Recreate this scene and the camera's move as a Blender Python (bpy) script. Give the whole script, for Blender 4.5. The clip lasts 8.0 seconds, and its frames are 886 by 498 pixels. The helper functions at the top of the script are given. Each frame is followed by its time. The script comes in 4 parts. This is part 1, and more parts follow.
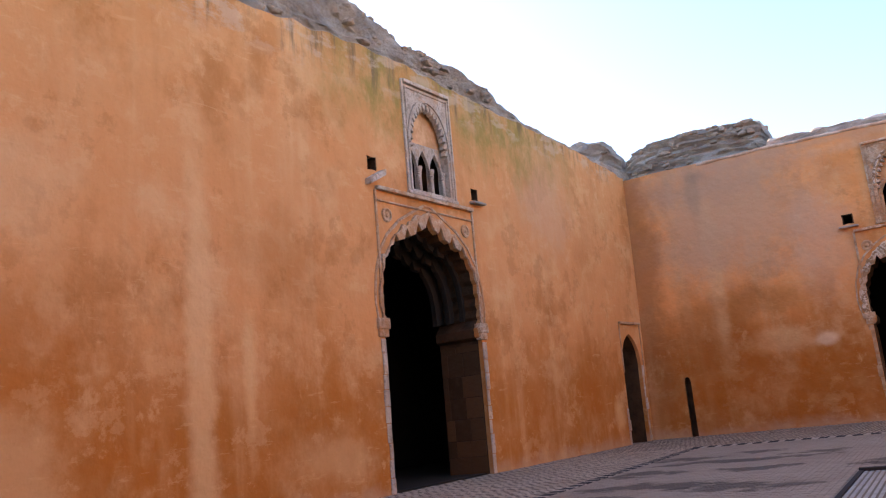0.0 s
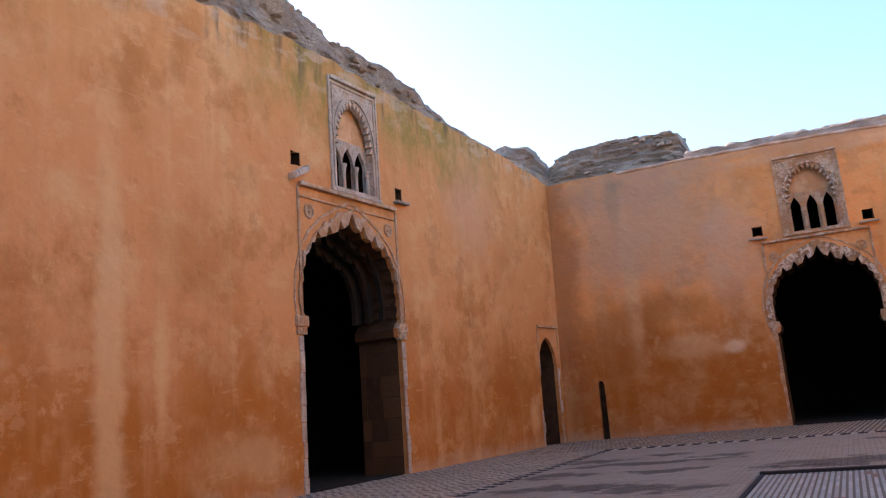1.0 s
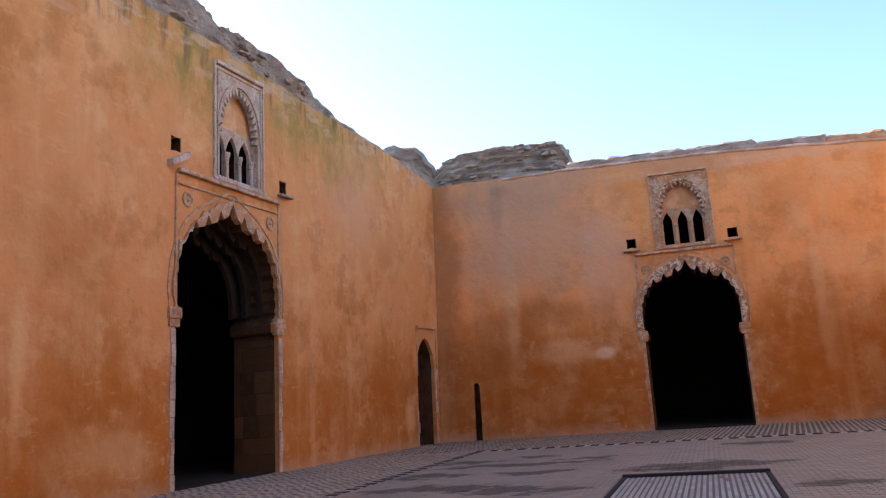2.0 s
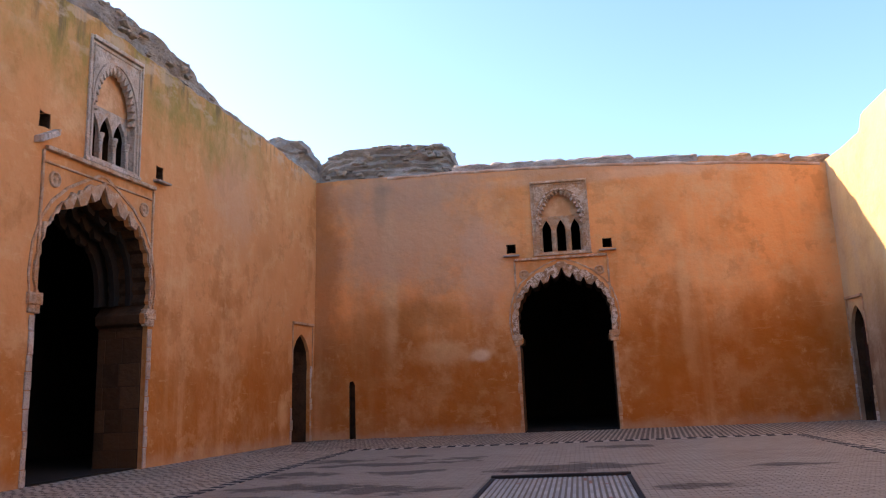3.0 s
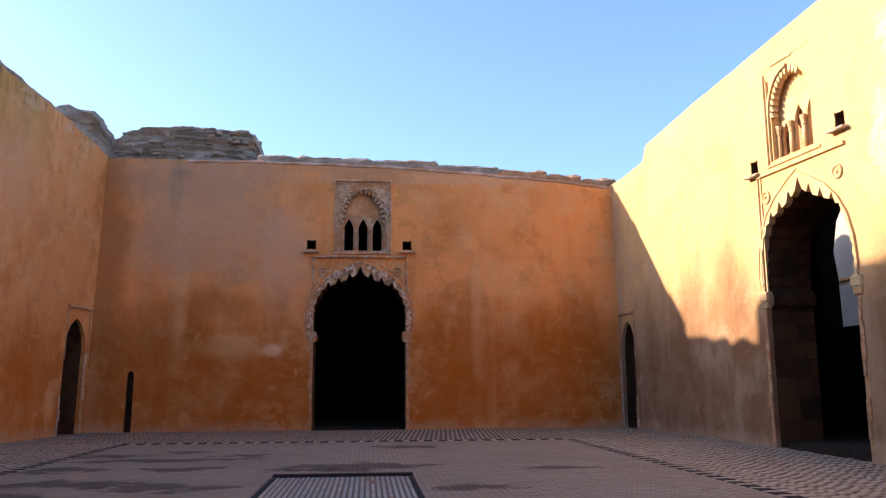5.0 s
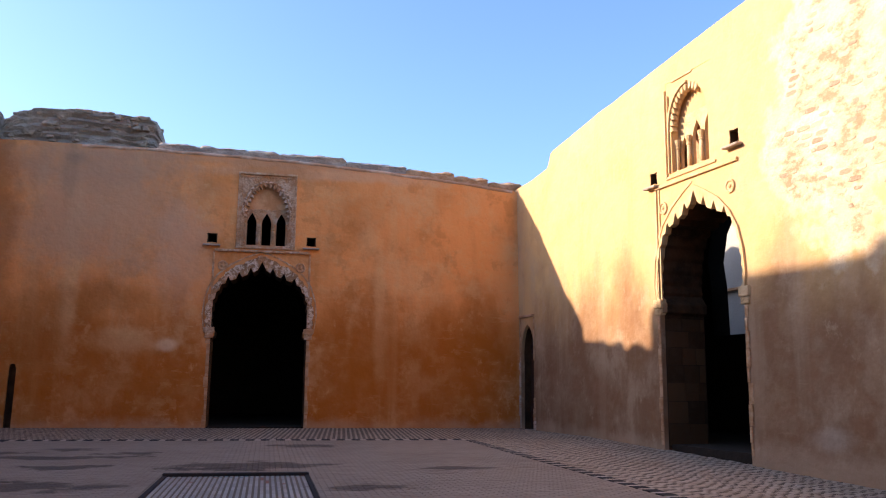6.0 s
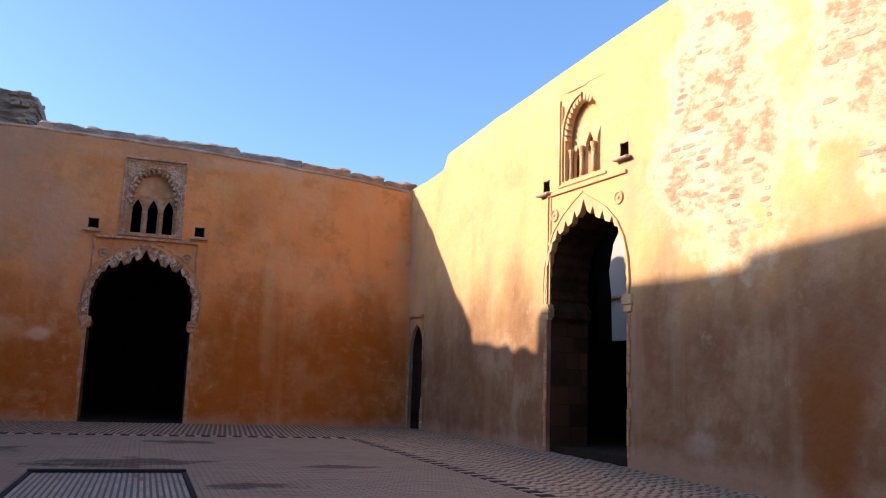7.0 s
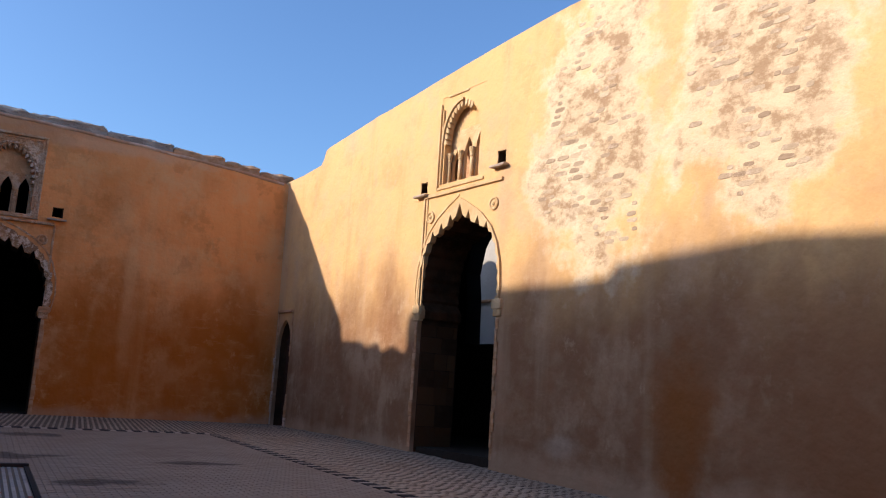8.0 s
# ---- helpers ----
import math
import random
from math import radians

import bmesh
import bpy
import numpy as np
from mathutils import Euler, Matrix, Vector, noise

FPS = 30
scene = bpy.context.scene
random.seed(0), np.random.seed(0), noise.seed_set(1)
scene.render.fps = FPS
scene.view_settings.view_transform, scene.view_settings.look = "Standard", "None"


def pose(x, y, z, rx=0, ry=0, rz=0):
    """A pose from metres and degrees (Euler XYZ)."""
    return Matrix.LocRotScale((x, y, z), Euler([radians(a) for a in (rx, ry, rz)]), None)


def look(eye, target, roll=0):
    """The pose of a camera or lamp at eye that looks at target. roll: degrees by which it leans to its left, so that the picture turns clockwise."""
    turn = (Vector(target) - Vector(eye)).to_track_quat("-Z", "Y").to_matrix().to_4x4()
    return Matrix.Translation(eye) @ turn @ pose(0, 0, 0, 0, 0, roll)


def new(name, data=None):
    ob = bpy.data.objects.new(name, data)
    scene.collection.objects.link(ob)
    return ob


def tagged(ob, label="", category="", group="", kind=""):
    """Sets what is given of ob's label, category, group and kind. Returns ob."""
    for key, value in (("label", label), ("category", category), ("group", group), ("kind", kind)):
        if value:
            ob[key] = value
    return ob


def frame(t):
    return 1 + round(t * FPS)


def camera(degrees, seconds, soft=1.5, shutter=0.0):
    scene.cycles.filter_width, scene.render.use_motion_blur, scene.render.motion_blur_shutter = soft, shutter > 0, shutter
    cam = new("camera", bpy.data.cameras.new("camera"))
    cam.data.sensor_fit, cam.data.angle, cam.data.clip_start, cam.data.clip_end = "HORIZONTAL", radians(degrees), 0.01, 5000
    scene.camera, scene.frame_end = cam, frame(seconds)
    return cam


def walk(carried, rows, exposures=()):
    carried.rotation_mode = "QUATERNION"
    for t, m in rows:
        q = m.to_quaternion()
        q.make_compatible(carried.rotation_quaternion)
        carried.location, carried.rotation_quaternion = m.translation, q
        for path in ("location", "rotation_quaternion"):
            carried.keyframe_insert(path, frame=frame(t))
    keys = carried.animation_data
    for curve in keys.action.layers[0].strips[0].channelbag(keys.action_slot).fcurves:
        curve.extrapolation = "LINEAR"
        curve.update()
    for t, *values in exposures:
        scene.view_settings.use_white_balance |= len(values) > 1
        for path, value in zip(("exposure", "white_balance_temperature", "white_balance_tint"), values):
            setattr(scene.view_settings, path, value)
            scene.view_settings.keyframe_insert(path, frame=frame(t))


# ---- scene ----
cam = camera(55.4, 8.0, soft=1.15)
PATH = [
    (0, (5.127, -17.6, 0.831), (4.15, -15.901, 1.231), -6.27),
    (0.5, (5.126, -17.589, 0.834), (4.211, -15.854, 1.225), -5.77),
    (1, (5.126, -17.577, 0.837), (4.309, -15.792, 1.218), -5.41),
    (1.5, (5.126, -17.566, 0.84), (4.429, -15.727, 1.209), -4.71),
    (3, (5.126, -17.531, 0.849), (4.833, -15.582, 1.187), -2.61),
    (3.5, (5.125, -17.519, 0.852), (4.953, -15.555, 1.185), -1.74),
    (4, (5.125, -17.508, 0.856), (5.078, -15.536, 1.183), -1.45),
    (4.5, (5.125, -17.496, 0.859), (5.19, -15.524, 1.182), -0.86),
    (6, (5.124, -17.462, 0.868), (5.522, -15.528, 1.188), 0.62),
    (6.5, (5.124, -17.45, 0.871), (5.636, -15.544, 1.193), 1.45),
    (7, (5.124, -17.439, 0.874), (5.766, -15.572, 1.197), 2.03),
    (7.5, (5.124, -17.427, 0.877), (5.894, -15.611, 1.207), 2.94),
    (8, (5.124, -17.416, 0.88), (6.038, -15.669, 1.215), 3.75),
]
walk(cam, [(t, look(eye, target, roll)) for t, eye, target, roll in PATH], exposures=((0, 2.24, 7300, 18), (0.6, 2.09, 7300, 18), (1.5, 2.04, 7300, 18), (3.5, 1.78, 7200, 18), (4.5, 1.6, 7100, 17), (6, 1.44, 6800, 16), (6.5, 1.35, 6700, 15), (7, 1.19, 6550, 14), (7.5, 1.02, 6400, 13), (8, 0.72, 6250, 12)))

# ---- light: low sun from beyond the west wall, clear sky ----
SUN = Vector((1.0, -0.282, -0.374))
world = bpy.data.worlds.new("sky")
scene.world = world
world.use_nodes = True
wn = world.node_tree.nodes
sky = wn.new("ShaderNodeTexSky")
sky.sky_type = "NISHITA"
sky.sun_disc = False
sky.sun_elevation = math.atan2(0.374, math.hypot(1.0, 0.282))
sky.sun_rotation = math.atan2(-1.0, 0.282)
sky.air_density, sky.dust_density, sky.ozone_density = 1.0, 1.5, 5.5
wn["Background"].inputs[1].default_value = 0.15
world.node_tree.links.new(sky.outputs[0], wn["Background"].inputs[0])
sun_data = bpy.data.lights.new("sun", "SUN")
sun_data.energy, sun_data.angle, sun_data.color = 3.6, radians(0.6), (1.0, 0.87, 0.71)
sun = new("sun", sun_data)
sun.matrix_world = look((-20, 5, 20), Vector((-20, 5, 20)) + SUN)


# ---- materials ----
class Mat:
    """A small builder of node materials."""

    def __init__(self, name, rough=0.9):
        self.m = bpy.data.materials.new(name)
        self.m.use_nodes = True
        self.t = self.m.node_tree
        self.b = self.t.nodes["Principled BSDF"]
        self.b.inputs["Roughness"].default_value = rough
        self.b.inputs["Specular IOR Level"].default_value = 0.25
        self.pos = self.t.nodes.new("ShaderNodeNewGeometry").outputs["Position"]

    def link(self, a, b):
        self.t.links.new(a, b)

    def noise(self, scale, detail=4, stretch=(1, 1, 1), rough=0.55, shift=(0, 0, 0)):
        mp = self.t.nodes.new("ShaderNodeMapping")
        mp.inputs["Scale"].default_value = stretch
        mp.inputs["Location"].default_value = shift
        self.link(self.pos, mp.inputs[0])
        n = self.t.nodes.new("ShaderNodeTexNoise")
        n.inputs["Scale"].default_value, n.inputs["Detail"].default_value, n.inputs["Roughness"].default_value = scale, detail, rough
        self.link(mp.outputs[0], n.inputs["Vector"])
        return n.outputs["Fac"]

    def ramp(self, fac, lo, hi):
        """fac from lo to hi becomes 0 to 1."""
        r = self.t.nodes.new("ShaderNodeMapRange")
        r.interpolation_type = "SMOOTHSTEP"
        self.link(fac, r.inputs[0])
        r.inputs[1].default_value, r.inputs[2].default_value = lo, hi
        return r.outputs[0]

    def math(self, op, a, b):
        n = self.t.nodes.new("ShaderNodeMath")
        n.operation = op
        for v, s in ((a, n.inputs[0]), (b, n.inputs[1])):
            if isinstance(v, (int, float)):
                s.default_value = v
            else:
                self.link(v, s)
        return n.outputs[0]

    def mix(self, fac, a, b):
        n = self.t.nodes.new("ShaderNodeMix")
        n.data_type = "RGBA"
        for v, s in ((fac, n.inputs[0]), (a, n.inputs[6]), (b, n.inputs[7])):
            if isinstance(v, (int, float)):
                s.default_value = v
            elif isinstance(v, tuple):
                s.default_value = (*v, 1)
            else:
                self.link(v, s)
        return n.outputs[2]

    def axis(self, n):
        x = self.t.nodes.new("ShaderNodeSeparateXYZ")
        self.link(self.pos, x.inputs[0])
        return x.outputs[n]

    def spot(self, centre, radii, wobble=0.55, scale=1.9, edge=0.6):
        """A stain or other patch with an uneven outline round a place: 1 inside, 0 outside."""
        mp = self.t.nodes.new("ShaderNodeMapping")
        mp.vector_type = "TEXTURE"
        mp.inputs["Location"].default_value, mp.inputs["Scale"].default_value = centre, radii
        self.link(self.pos, mp.inputs[0])
        ln = self.t.nodes.new("ShaderNodeVectorMath")
        ln.operation = "LENGTH"
        self.link(mp.outputs[0], ln.inputs[0])
        n = self.noise(scale, 6, rough=0.65, shift=(centre[0] * 3.1, centre[2], 7.7))
        d = self.math("ADD", ln.outputs["Value"], self.math("MULTIPLY", self.math("SUBTRACT", n, 0.5), wobble * 4))
        return self.math("SUBTRACT", 1.0, self.ramp(d, 1 - edge, 1 + edge))

    def random(self):
        return self.t.nodes.new("ShaderNodeObjectInfo").outputs["Random"]

    def island(self):
        return self.t.nodes.new("ShaderNodeNewGeometry").outputs["Random Per Island"]

    def done(self, colour, bumps=()):
        """bumps: pairs of a height and its depth in metres."""
        if isinstance(colour, tuple):
            self.b.inputs["Base Color"].default_value = (*colour, 1)
        else:
            self.link(colour, self.b.inputs["Base Color"])
        last = None
        for h, depth in bumps:
            b = self.t.nodes.new("ShaderNodeBump")
            b.inputs["Strength"].default_value, b.inputs["Distance"].default_value = 1.0, depth
            self.link(h, b.inputs["Height"])
            if last:
                self.link(last, b.inputs["Normal"])
            last = b.outputs[0]
        if last:
            self.link(last, self.b.inputs["Normal"])
        return self.m


def plaster(name, high, low, pale, damp, line=2.0, streaks=0.5, moss=0.0, spots=(), brick=(), mottle=1.0):
    """Limewashed earth plaster: a stronger coat (on the east wall, shade) below an uneven line, pale worn streaks and
    blotches, bare rubble patches.
    """
    k = Mat(name)
    z = k.axis(2)
    big, mid, fine = k.noise(0.55, 5), k.noise(2.3, 6, rough=0.62), k.noise(28, 5)
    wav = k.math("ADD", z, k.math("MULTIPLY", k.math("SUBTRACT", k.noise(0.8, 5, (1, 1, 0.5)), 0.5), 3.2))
    # A paint coat on north and west; on the east it stands for shade.
    low_coat_shade = k.math("SUBTRACT", 1.0, k.ramp(wav, line - 0.7, line + 0.9))
    c = k.mix(low_coat_shade, high, low)
    c = k.mix(k.math("MULTIPLY", k.ramp(mid, 0.4, 0.8), 0.3), c, pale)
    runs = k.ramp(k.noise(1.6, 4, (1, 1, 0.07), 0.6, (3.3, 1.7, 0)), 0.52, 0.72)
    c = k.mix(k.math("MULTIPLY", runs, streaks), c, pale)
    dark_runs = k.ramp(k.noise(2.1, 4, (1, 1, 0.09), 0.6, (9.1, 4.2, 0)), 0.55, 0.78)
    c = k.mix(k.math("MULTIPLY", dark_runs, 0.28), c, damp)
    c = k.mix(k.math("MULTIPLY", k.ramp(big, 0.5, 0.75), 0.35), c, damp)
    smear = k.ramp(k.noise(1.0, 7, (1, 1, 0.8), 0.64, (1.3, 8.8, 2.1)), 0.5, 0.68)
    c = k.mix(k.math("MULTIPLY", smear, 0.55), c, pale)
    burn = k.ramp(k.noise(0.8, 7, (1, 1, 0.85), 0.64, (6.3, 2.8, 5.1)), 0.5, 0.72)
    c = k.mix(k.math("MULTIPLY", burn, 0.7 * mottle), c, damp)
    scuff = k.ramp(k.noise(3.0, 7, (1, 1, 0.7), 0.7, (2.3, 0.8, 9.1)), 0.58, 0.7)
    c = k.mix(k.math("MULTIPLY", scuff, 0.45), c, pale)
    flaked = k.ramp(k.noise(1.7, 8, (1, 1, 1.3), 0.7, (7.7, 3.1, 4.4)), 0.55, 0.61)
    c = k.mix(k.math("MULTIPLY", flaked, 0.3 * mottle), c, pale)
    patchy = k.ramp(k.noise(1.35, 8, (1, 1, 0.9), 0.68, (0.4, 6.6, 1.9)), 0.545, 0.61)
    c = k.mix(k.math("MULTIPLY", patchy, 0.34 * mottle), c, damp)
    scored = k.ramp(k.noise(2.2, 5, (1, 1, 5.5), 0.66, (5.2, 1.1, 3.3)), 0.6, 0.68)
    c = k.mix(k.math("MULTIPLY", scored, 0.3 * mottle), c, pale)
    foot = k.math("SUBTRACT", 1.0, k.ramp(k.math("ADD", z, k.math("MULTIPLY", k.noise(2.4, 5), 0.5)), 0.22, 0.5))
    c = k.mix(k.math("MULTIPLY", foot, 0.55), c, (0.50, 0.33, 0.21))
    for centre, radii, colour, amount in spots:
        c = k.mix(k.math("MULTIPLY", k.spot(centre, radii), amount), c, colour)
    heights = []
    for centre, radii in brick:
        halo = k.spot(centre, tuple(r * 1.2 for r in radii), 0.7, 1.5, 0.3)
        c = k.mix(k.math("MULTIPLY", halo, 0.6), c, (0.76, 0.64, 0.47))
        body = k.spot(centre, radii, 0.85, 1.5, 0.3)
        grit = k.ramp(k.noise(2.3, 8, (1, 1, 1.5), 0.72), 0.45, 0.56)
        stones = k.mix(grit, (0.35, 0.225, 0.13), (0.56, 0.42, 0.265))
        fleck = k.ramp(k.noise(2.6, 8, (1, 1, 1.4), 0.74, (5, 5, 5)), 0.44, 0.56)
        c = k.mix(k.math("MULTIPLY", body, k.math("ADD", 0.45, k.math("MULTIPLY", fleck, 0.55))), c, stones)
        heights.append((k.math("MULTIPLY", body, k.noise(5, 6, (1, 1, 2.0), 0.65)), 0.012))
    if moss:
        top = k.ramp(k.math("ADD", z, k.math("MULTIPLY", k.noise(1.9, 6, (1, 1, 0.3), 0.62), 1.8)), 5.45, 6.35)
        reach = k.math("SUBTRACT", 1.0, k.ramp(k.math("ABSOLUTE", k.math("ADD", k.axis(1), 6.0), 0.0), 2.4, 4.2))
        patch = k.math("ADD", 0.35, k.math("MULTIPLY", k.ramp(k.noise(2.6, 7, (1, 1, 0.6), 0.7), 0.4, 0.62), 0.65))
        c = k.mix(k.math("MULTIPLY", k.math("MULTIPLY", top, k.math("MULTIPLY", reach, patch)), moss), c, (0.33, 0.215, 0.055))
        drip = k.ramp(k.noise(4.5, 5, (1, 1, 0.12), 0.65, (1.1, 2.2, 0)), 0.5, 0.66)
        high_up = k.ramp(k.math("ADD", z, k.math("MULTIPLY", k.noise(1.3, 5), 0.8)), 5.75, 6.25)
        c = k.mix(k.math("MULTIPLY", k.math("MULTIPLY", drip, high_up), 0.75), c, (0.15, 0.10, 0.05))
        worn = k.ramp(k.noise(1.5, 7, (1, 1, 2.2), 0.68, (8.2, 0.3, 1.4)), 0.5, 0.6)
        c = k.mix(k.math("MULTIPLY", k.math("MULTIPLY", worn, k.ramp(z, 5.3, 5.7)), 0.5), c, (0.60, 0.42, 0.28))
    c = k.mix(k.math("MULTIPLY", k.ramp(fine, 0.55, 0.8), 0.18), c, damp)
    return k.done(c, [(k.noise(1.3, 4), 0.05), (k.noise(9, 6, rough=0.6), 0.012), (fine, 0.003), *heights])


ORANGE, RUST, PALE, DAMP = (0.665, 0.282, 0.098), (0.43, 0.12, 0.012), (0.74, 0.42, 0.195), (0.40, 0.14, 0.03)
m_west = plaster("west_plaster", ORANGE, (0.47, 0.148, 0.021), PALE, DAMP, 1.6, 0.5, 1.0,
    [((-1.45, -11.4, 1.6), (1, 0.16, 2.4), PALE, 0.75), ((-1.4, -10.75, 1.5), (1, 0.09, 0.7), PALE, 0.7), ((-1.6, -13.4, 0.6), (1, 0.5, 0.7), PALE, 0.6), ((-1.6, -13.3, 3.3), (1, 0.5, 0.5), PALE, 0.5), ((-0.7, -2.6, 1.0), (1, 0.5, 0.7), RUST, 0.5),
     ((-0.8, -4.4, 0.9), (1, 0.5, 0.8), RUST, 0.45), ((-1.3, -10.2, 2.9), (1, 0.6, 0.5), DAMP, 0.4), ((-1.2, -9.5, 0.5), (1, 0.7, 0.3), PALE, 0.5), ((-0.6, -1.5, 0.6), (1, 0.2, 0.35), PALE, 0.7),
     ((-0.7, -3.6, 4.6), (1, 0.8, 0.9), (0.62, 0.36, 0.20), 0.5), ((-1.7, -14, 1.9), (1, 1.2, 0.5), RUST, 0.5)])
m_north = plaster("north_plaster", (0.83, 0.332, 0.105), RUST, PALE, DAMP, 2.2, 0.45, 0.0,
    [((3.16, 0, 1.6), (0.2, 1, 0.11), (0.74, 0.47, 0.29), 0.9), ((2.4, 0, 1.7), (0.6, 1, 0.22), PALE, 0.65), ((7.4, 0, 2.2), (0.12, 1, 1.1), PALE, 0.6),
     ((1.3, 0, 3.2), (0.14, 1, 1.9), PALE, 0.6), ((1.12, 0, 4.95), (0.13, 1, 0.6), (0.25, 0.16, 0.05), 0.7), ((1.2, 0, 5.3), (0.22, 1, 0.12), (0.12, 0.085, 0.045), 0.8),
     ((1.7, 0, 4.3), (1.7, 1, 1.2), (0.54, 0.32, 0.19), 0.7), ((3.4, 0, 3.4), (0.5, 1, 0.9), (0.62, 0.38, 0.24), 0.45), ((6.75, 0, 4.35), (0.5, 1, 0.4), RUST, 0.3), ((1.6, 0, 1.0), (1.5, 1, 0.9), RUST, 0.45), ((8.0, 0, 1.2), (2.0, 1, 1.2), RUST, 0.5),
     ((6.2, 0, 5.25), (2.4, 1, 0.12), (0.66, 0.42, 0.27), 0.5), ((2.0, 0, 2.5), (0.9, 1, 0.25), DAMP, 0.5), ((5.1, 0, 5.3), (0.75, 1, 0.35), DAMP, 0.4), ((1.3, 0, 5.2), (1.9, 1, 0.45), (0.42, 0.26, 0.17), 0.5), ((5.5, 0, 5.45), (5.0, 1, 0.1), (0.50, 0.30, 0.19), 0.5),
     # First spot: dark band down the west corner, corner shade put into colour.
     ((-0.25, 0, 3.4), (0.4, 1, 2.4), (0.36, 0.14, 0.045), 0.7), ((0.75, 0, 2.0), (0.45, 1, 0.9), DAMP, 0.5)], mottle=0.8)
# East low tone and its line: shade below the sunlit part, as colour.
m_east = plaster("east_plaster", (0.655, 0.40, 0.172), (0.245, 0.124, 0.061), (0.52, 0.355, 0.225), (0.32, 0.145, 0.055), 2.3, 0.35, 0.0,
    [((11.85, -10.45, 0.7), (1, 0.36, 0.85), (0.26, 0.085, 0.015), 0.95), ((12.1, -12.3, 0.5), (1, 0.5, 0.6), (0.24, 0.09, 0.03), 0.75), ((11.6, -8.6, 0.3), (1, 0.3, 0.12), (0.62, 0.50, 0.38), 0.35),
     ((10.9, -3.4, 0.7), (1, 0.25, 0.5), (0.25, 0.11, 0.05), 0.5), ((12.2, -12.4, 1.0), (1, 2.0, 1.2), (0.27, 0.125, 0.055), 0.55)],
    [((11.7, -9.05, 4.5), (2.0, 0.8, 1.6)), ((11.9, -11.35, 4.5), (2.0, 0.85, 1.3)), ((11.5, -8.4, 3.65), (2.0, 0.45, 0.5))], 0.35)

k = Mat("rubble")
c = k.mix(k.ramp(k.noise(1.8, 6, rough=0.65), 0.35, 0.65), (0.37, 0.275, 0.21), (0.60, 0.48, 0.38))
c = k.mix(k.math("MULTIPLY", k.ramp(k.noise(6, 6, (1, 1, 3)), 0.5, 0.7), 0.7), c, (0.46, 0.33, 0.22))
m_rubble = k.done(c, [(k.noise(5, 7, (1, 1, 2.5), 0.7), 0.14), (k.noise(22, 5), 0.02)])

k = Mat("broken_stone")
c = k.mix(k.random(), (0.30, 0.215, 0.155), (0.47, 0.355, 0.265))
c = k.mix(k.math("MULTIPLY", k.ramp(k.noise(9, 6), 0.45, 0.7), 0.6), c, (0.30, 0.22, 0.16))
m_stone = k.done(c, [(k.noise(18, 6), 0.03)])

k = Mat("coping")
c = k.mix(k.ramp(k.noise(2.5, 6, rough=0.65), 0.35, 0.68), (0.30, 0.24, 0.20), (0.50, 0.40, 0.32))
c = k.mix(k.math("MULTIPLY", k.random(), 0.35), c, (0.34, 0.25, 0.18))
m_coping = k.done(c, [(k.noise(14, 6), 0.03)])

k = Mat("weathered_stucco")
c = k.mix(k.ramp(k.noise(3, 6, rough=0.65), 0.35, 0.68), (0.50, 0.36, 0.26), (0.72, 0.57, 0.45))
c = k.mix(k.math("MULTIPLY", k.ramp(k.noise(12, 6, rough=0.7), 0.5, 0.62), 0.6), c, (0.25, 0.165, 0.11))
c = k.mix(k.math("MULTIPLY", k.ramp(k.noise(3.7, 6, rough=0.7, shift=(1, 6, 2)), 0.54, 0.64), 0.5), c, (0.56, 0.29, 0.14))
m_grey = k.done(c, [(k.noise(18, 5, rough=0.7), 0.04), (k.noise(50, 4), 0.01)])

k = Mat("panel_plaster")
c = k.mix(k.ramp(k.noise(4, 6, rough=0.65), 0.38, 0.65), (0.56, 0.27, 0.115), (0.70, 0.39, 0.20))
m_panel = k.done(c, [(k.noise(12, 5), 0.012)])

k = Mat("patch_stone")
c = k.mix(k.random(), (0.31, 0.215, 0.14), (0.52, 0.395, 0.265))
c = k.mix(k.math("MULTIPLY", k.ramp(k.noise(9, 6, rough=0.7), 0.5, 0.62), 0.5), c, (0.56, 0.43, 0.32))
m_patch = k.done(c, [(k.noise(20, 6), 0.02)])

k = Mat("carved_stucco")
c = k.mix(k.ramp(k.noise(3, 6, rough=0.65), 0.35, 0.68), (0.54, 0.31, 0.165), (0.72, 0.52, 0.36))
c = k.mix(k.math("MULTIPLY", k.ramp(k.noise(11, 6, rough=0.7), 0.48, 0.62), 0.6), c, (0.34, 0.175, 0.085))
c = k.mix(k.math("MULTIPLY", k.ramp(k.noise(4.2, 6, rough=0.7, shift=(4, 4, 4)), 0.46, 0.6), 0.75), c, (0.56, 0.25, 0.10))
m_stucco = k.done(c, [(k.noise(16, 5, rough=0.7), 0.05), (k.noise(45, 4), 0.01)])

k = Mat("lace_stucco")
# Dark tone follows the bump's hollows: the voids' shade put into the colour.
c = k.mix(k.ramp(k.noise(13, 5, rough=0.7), 0.44, 0.58), (0.34, 0.18, 0.09), (0.78, 0.60, 0.45))
c = k.mix(k.math("MULTIPLY", k.ramp(k.noise(3.1, 5, rough=0.7, shift=(2, 2, 2)), 0.5, 0.62), 0.6), c, (0.56, 0.27, 0.12))
m_lace = k.done(c, [(k.noise(13, 5, rough=0.7), 0.07), (k.noise(40, 4), 0.012)])

k = Mat("ochre_limewash")
c = k.mix(k.ramp(k.noise(3, 6, rough=0.65), 0.35, 0.68), (0.54, 0.35, 0.17), (0.64, 0.45, 0.25))
m_limewash = k.done(c, [(k.noise(16, 5, rough=0.7), 0.02), (k.noise(45, 4), 0.006)])

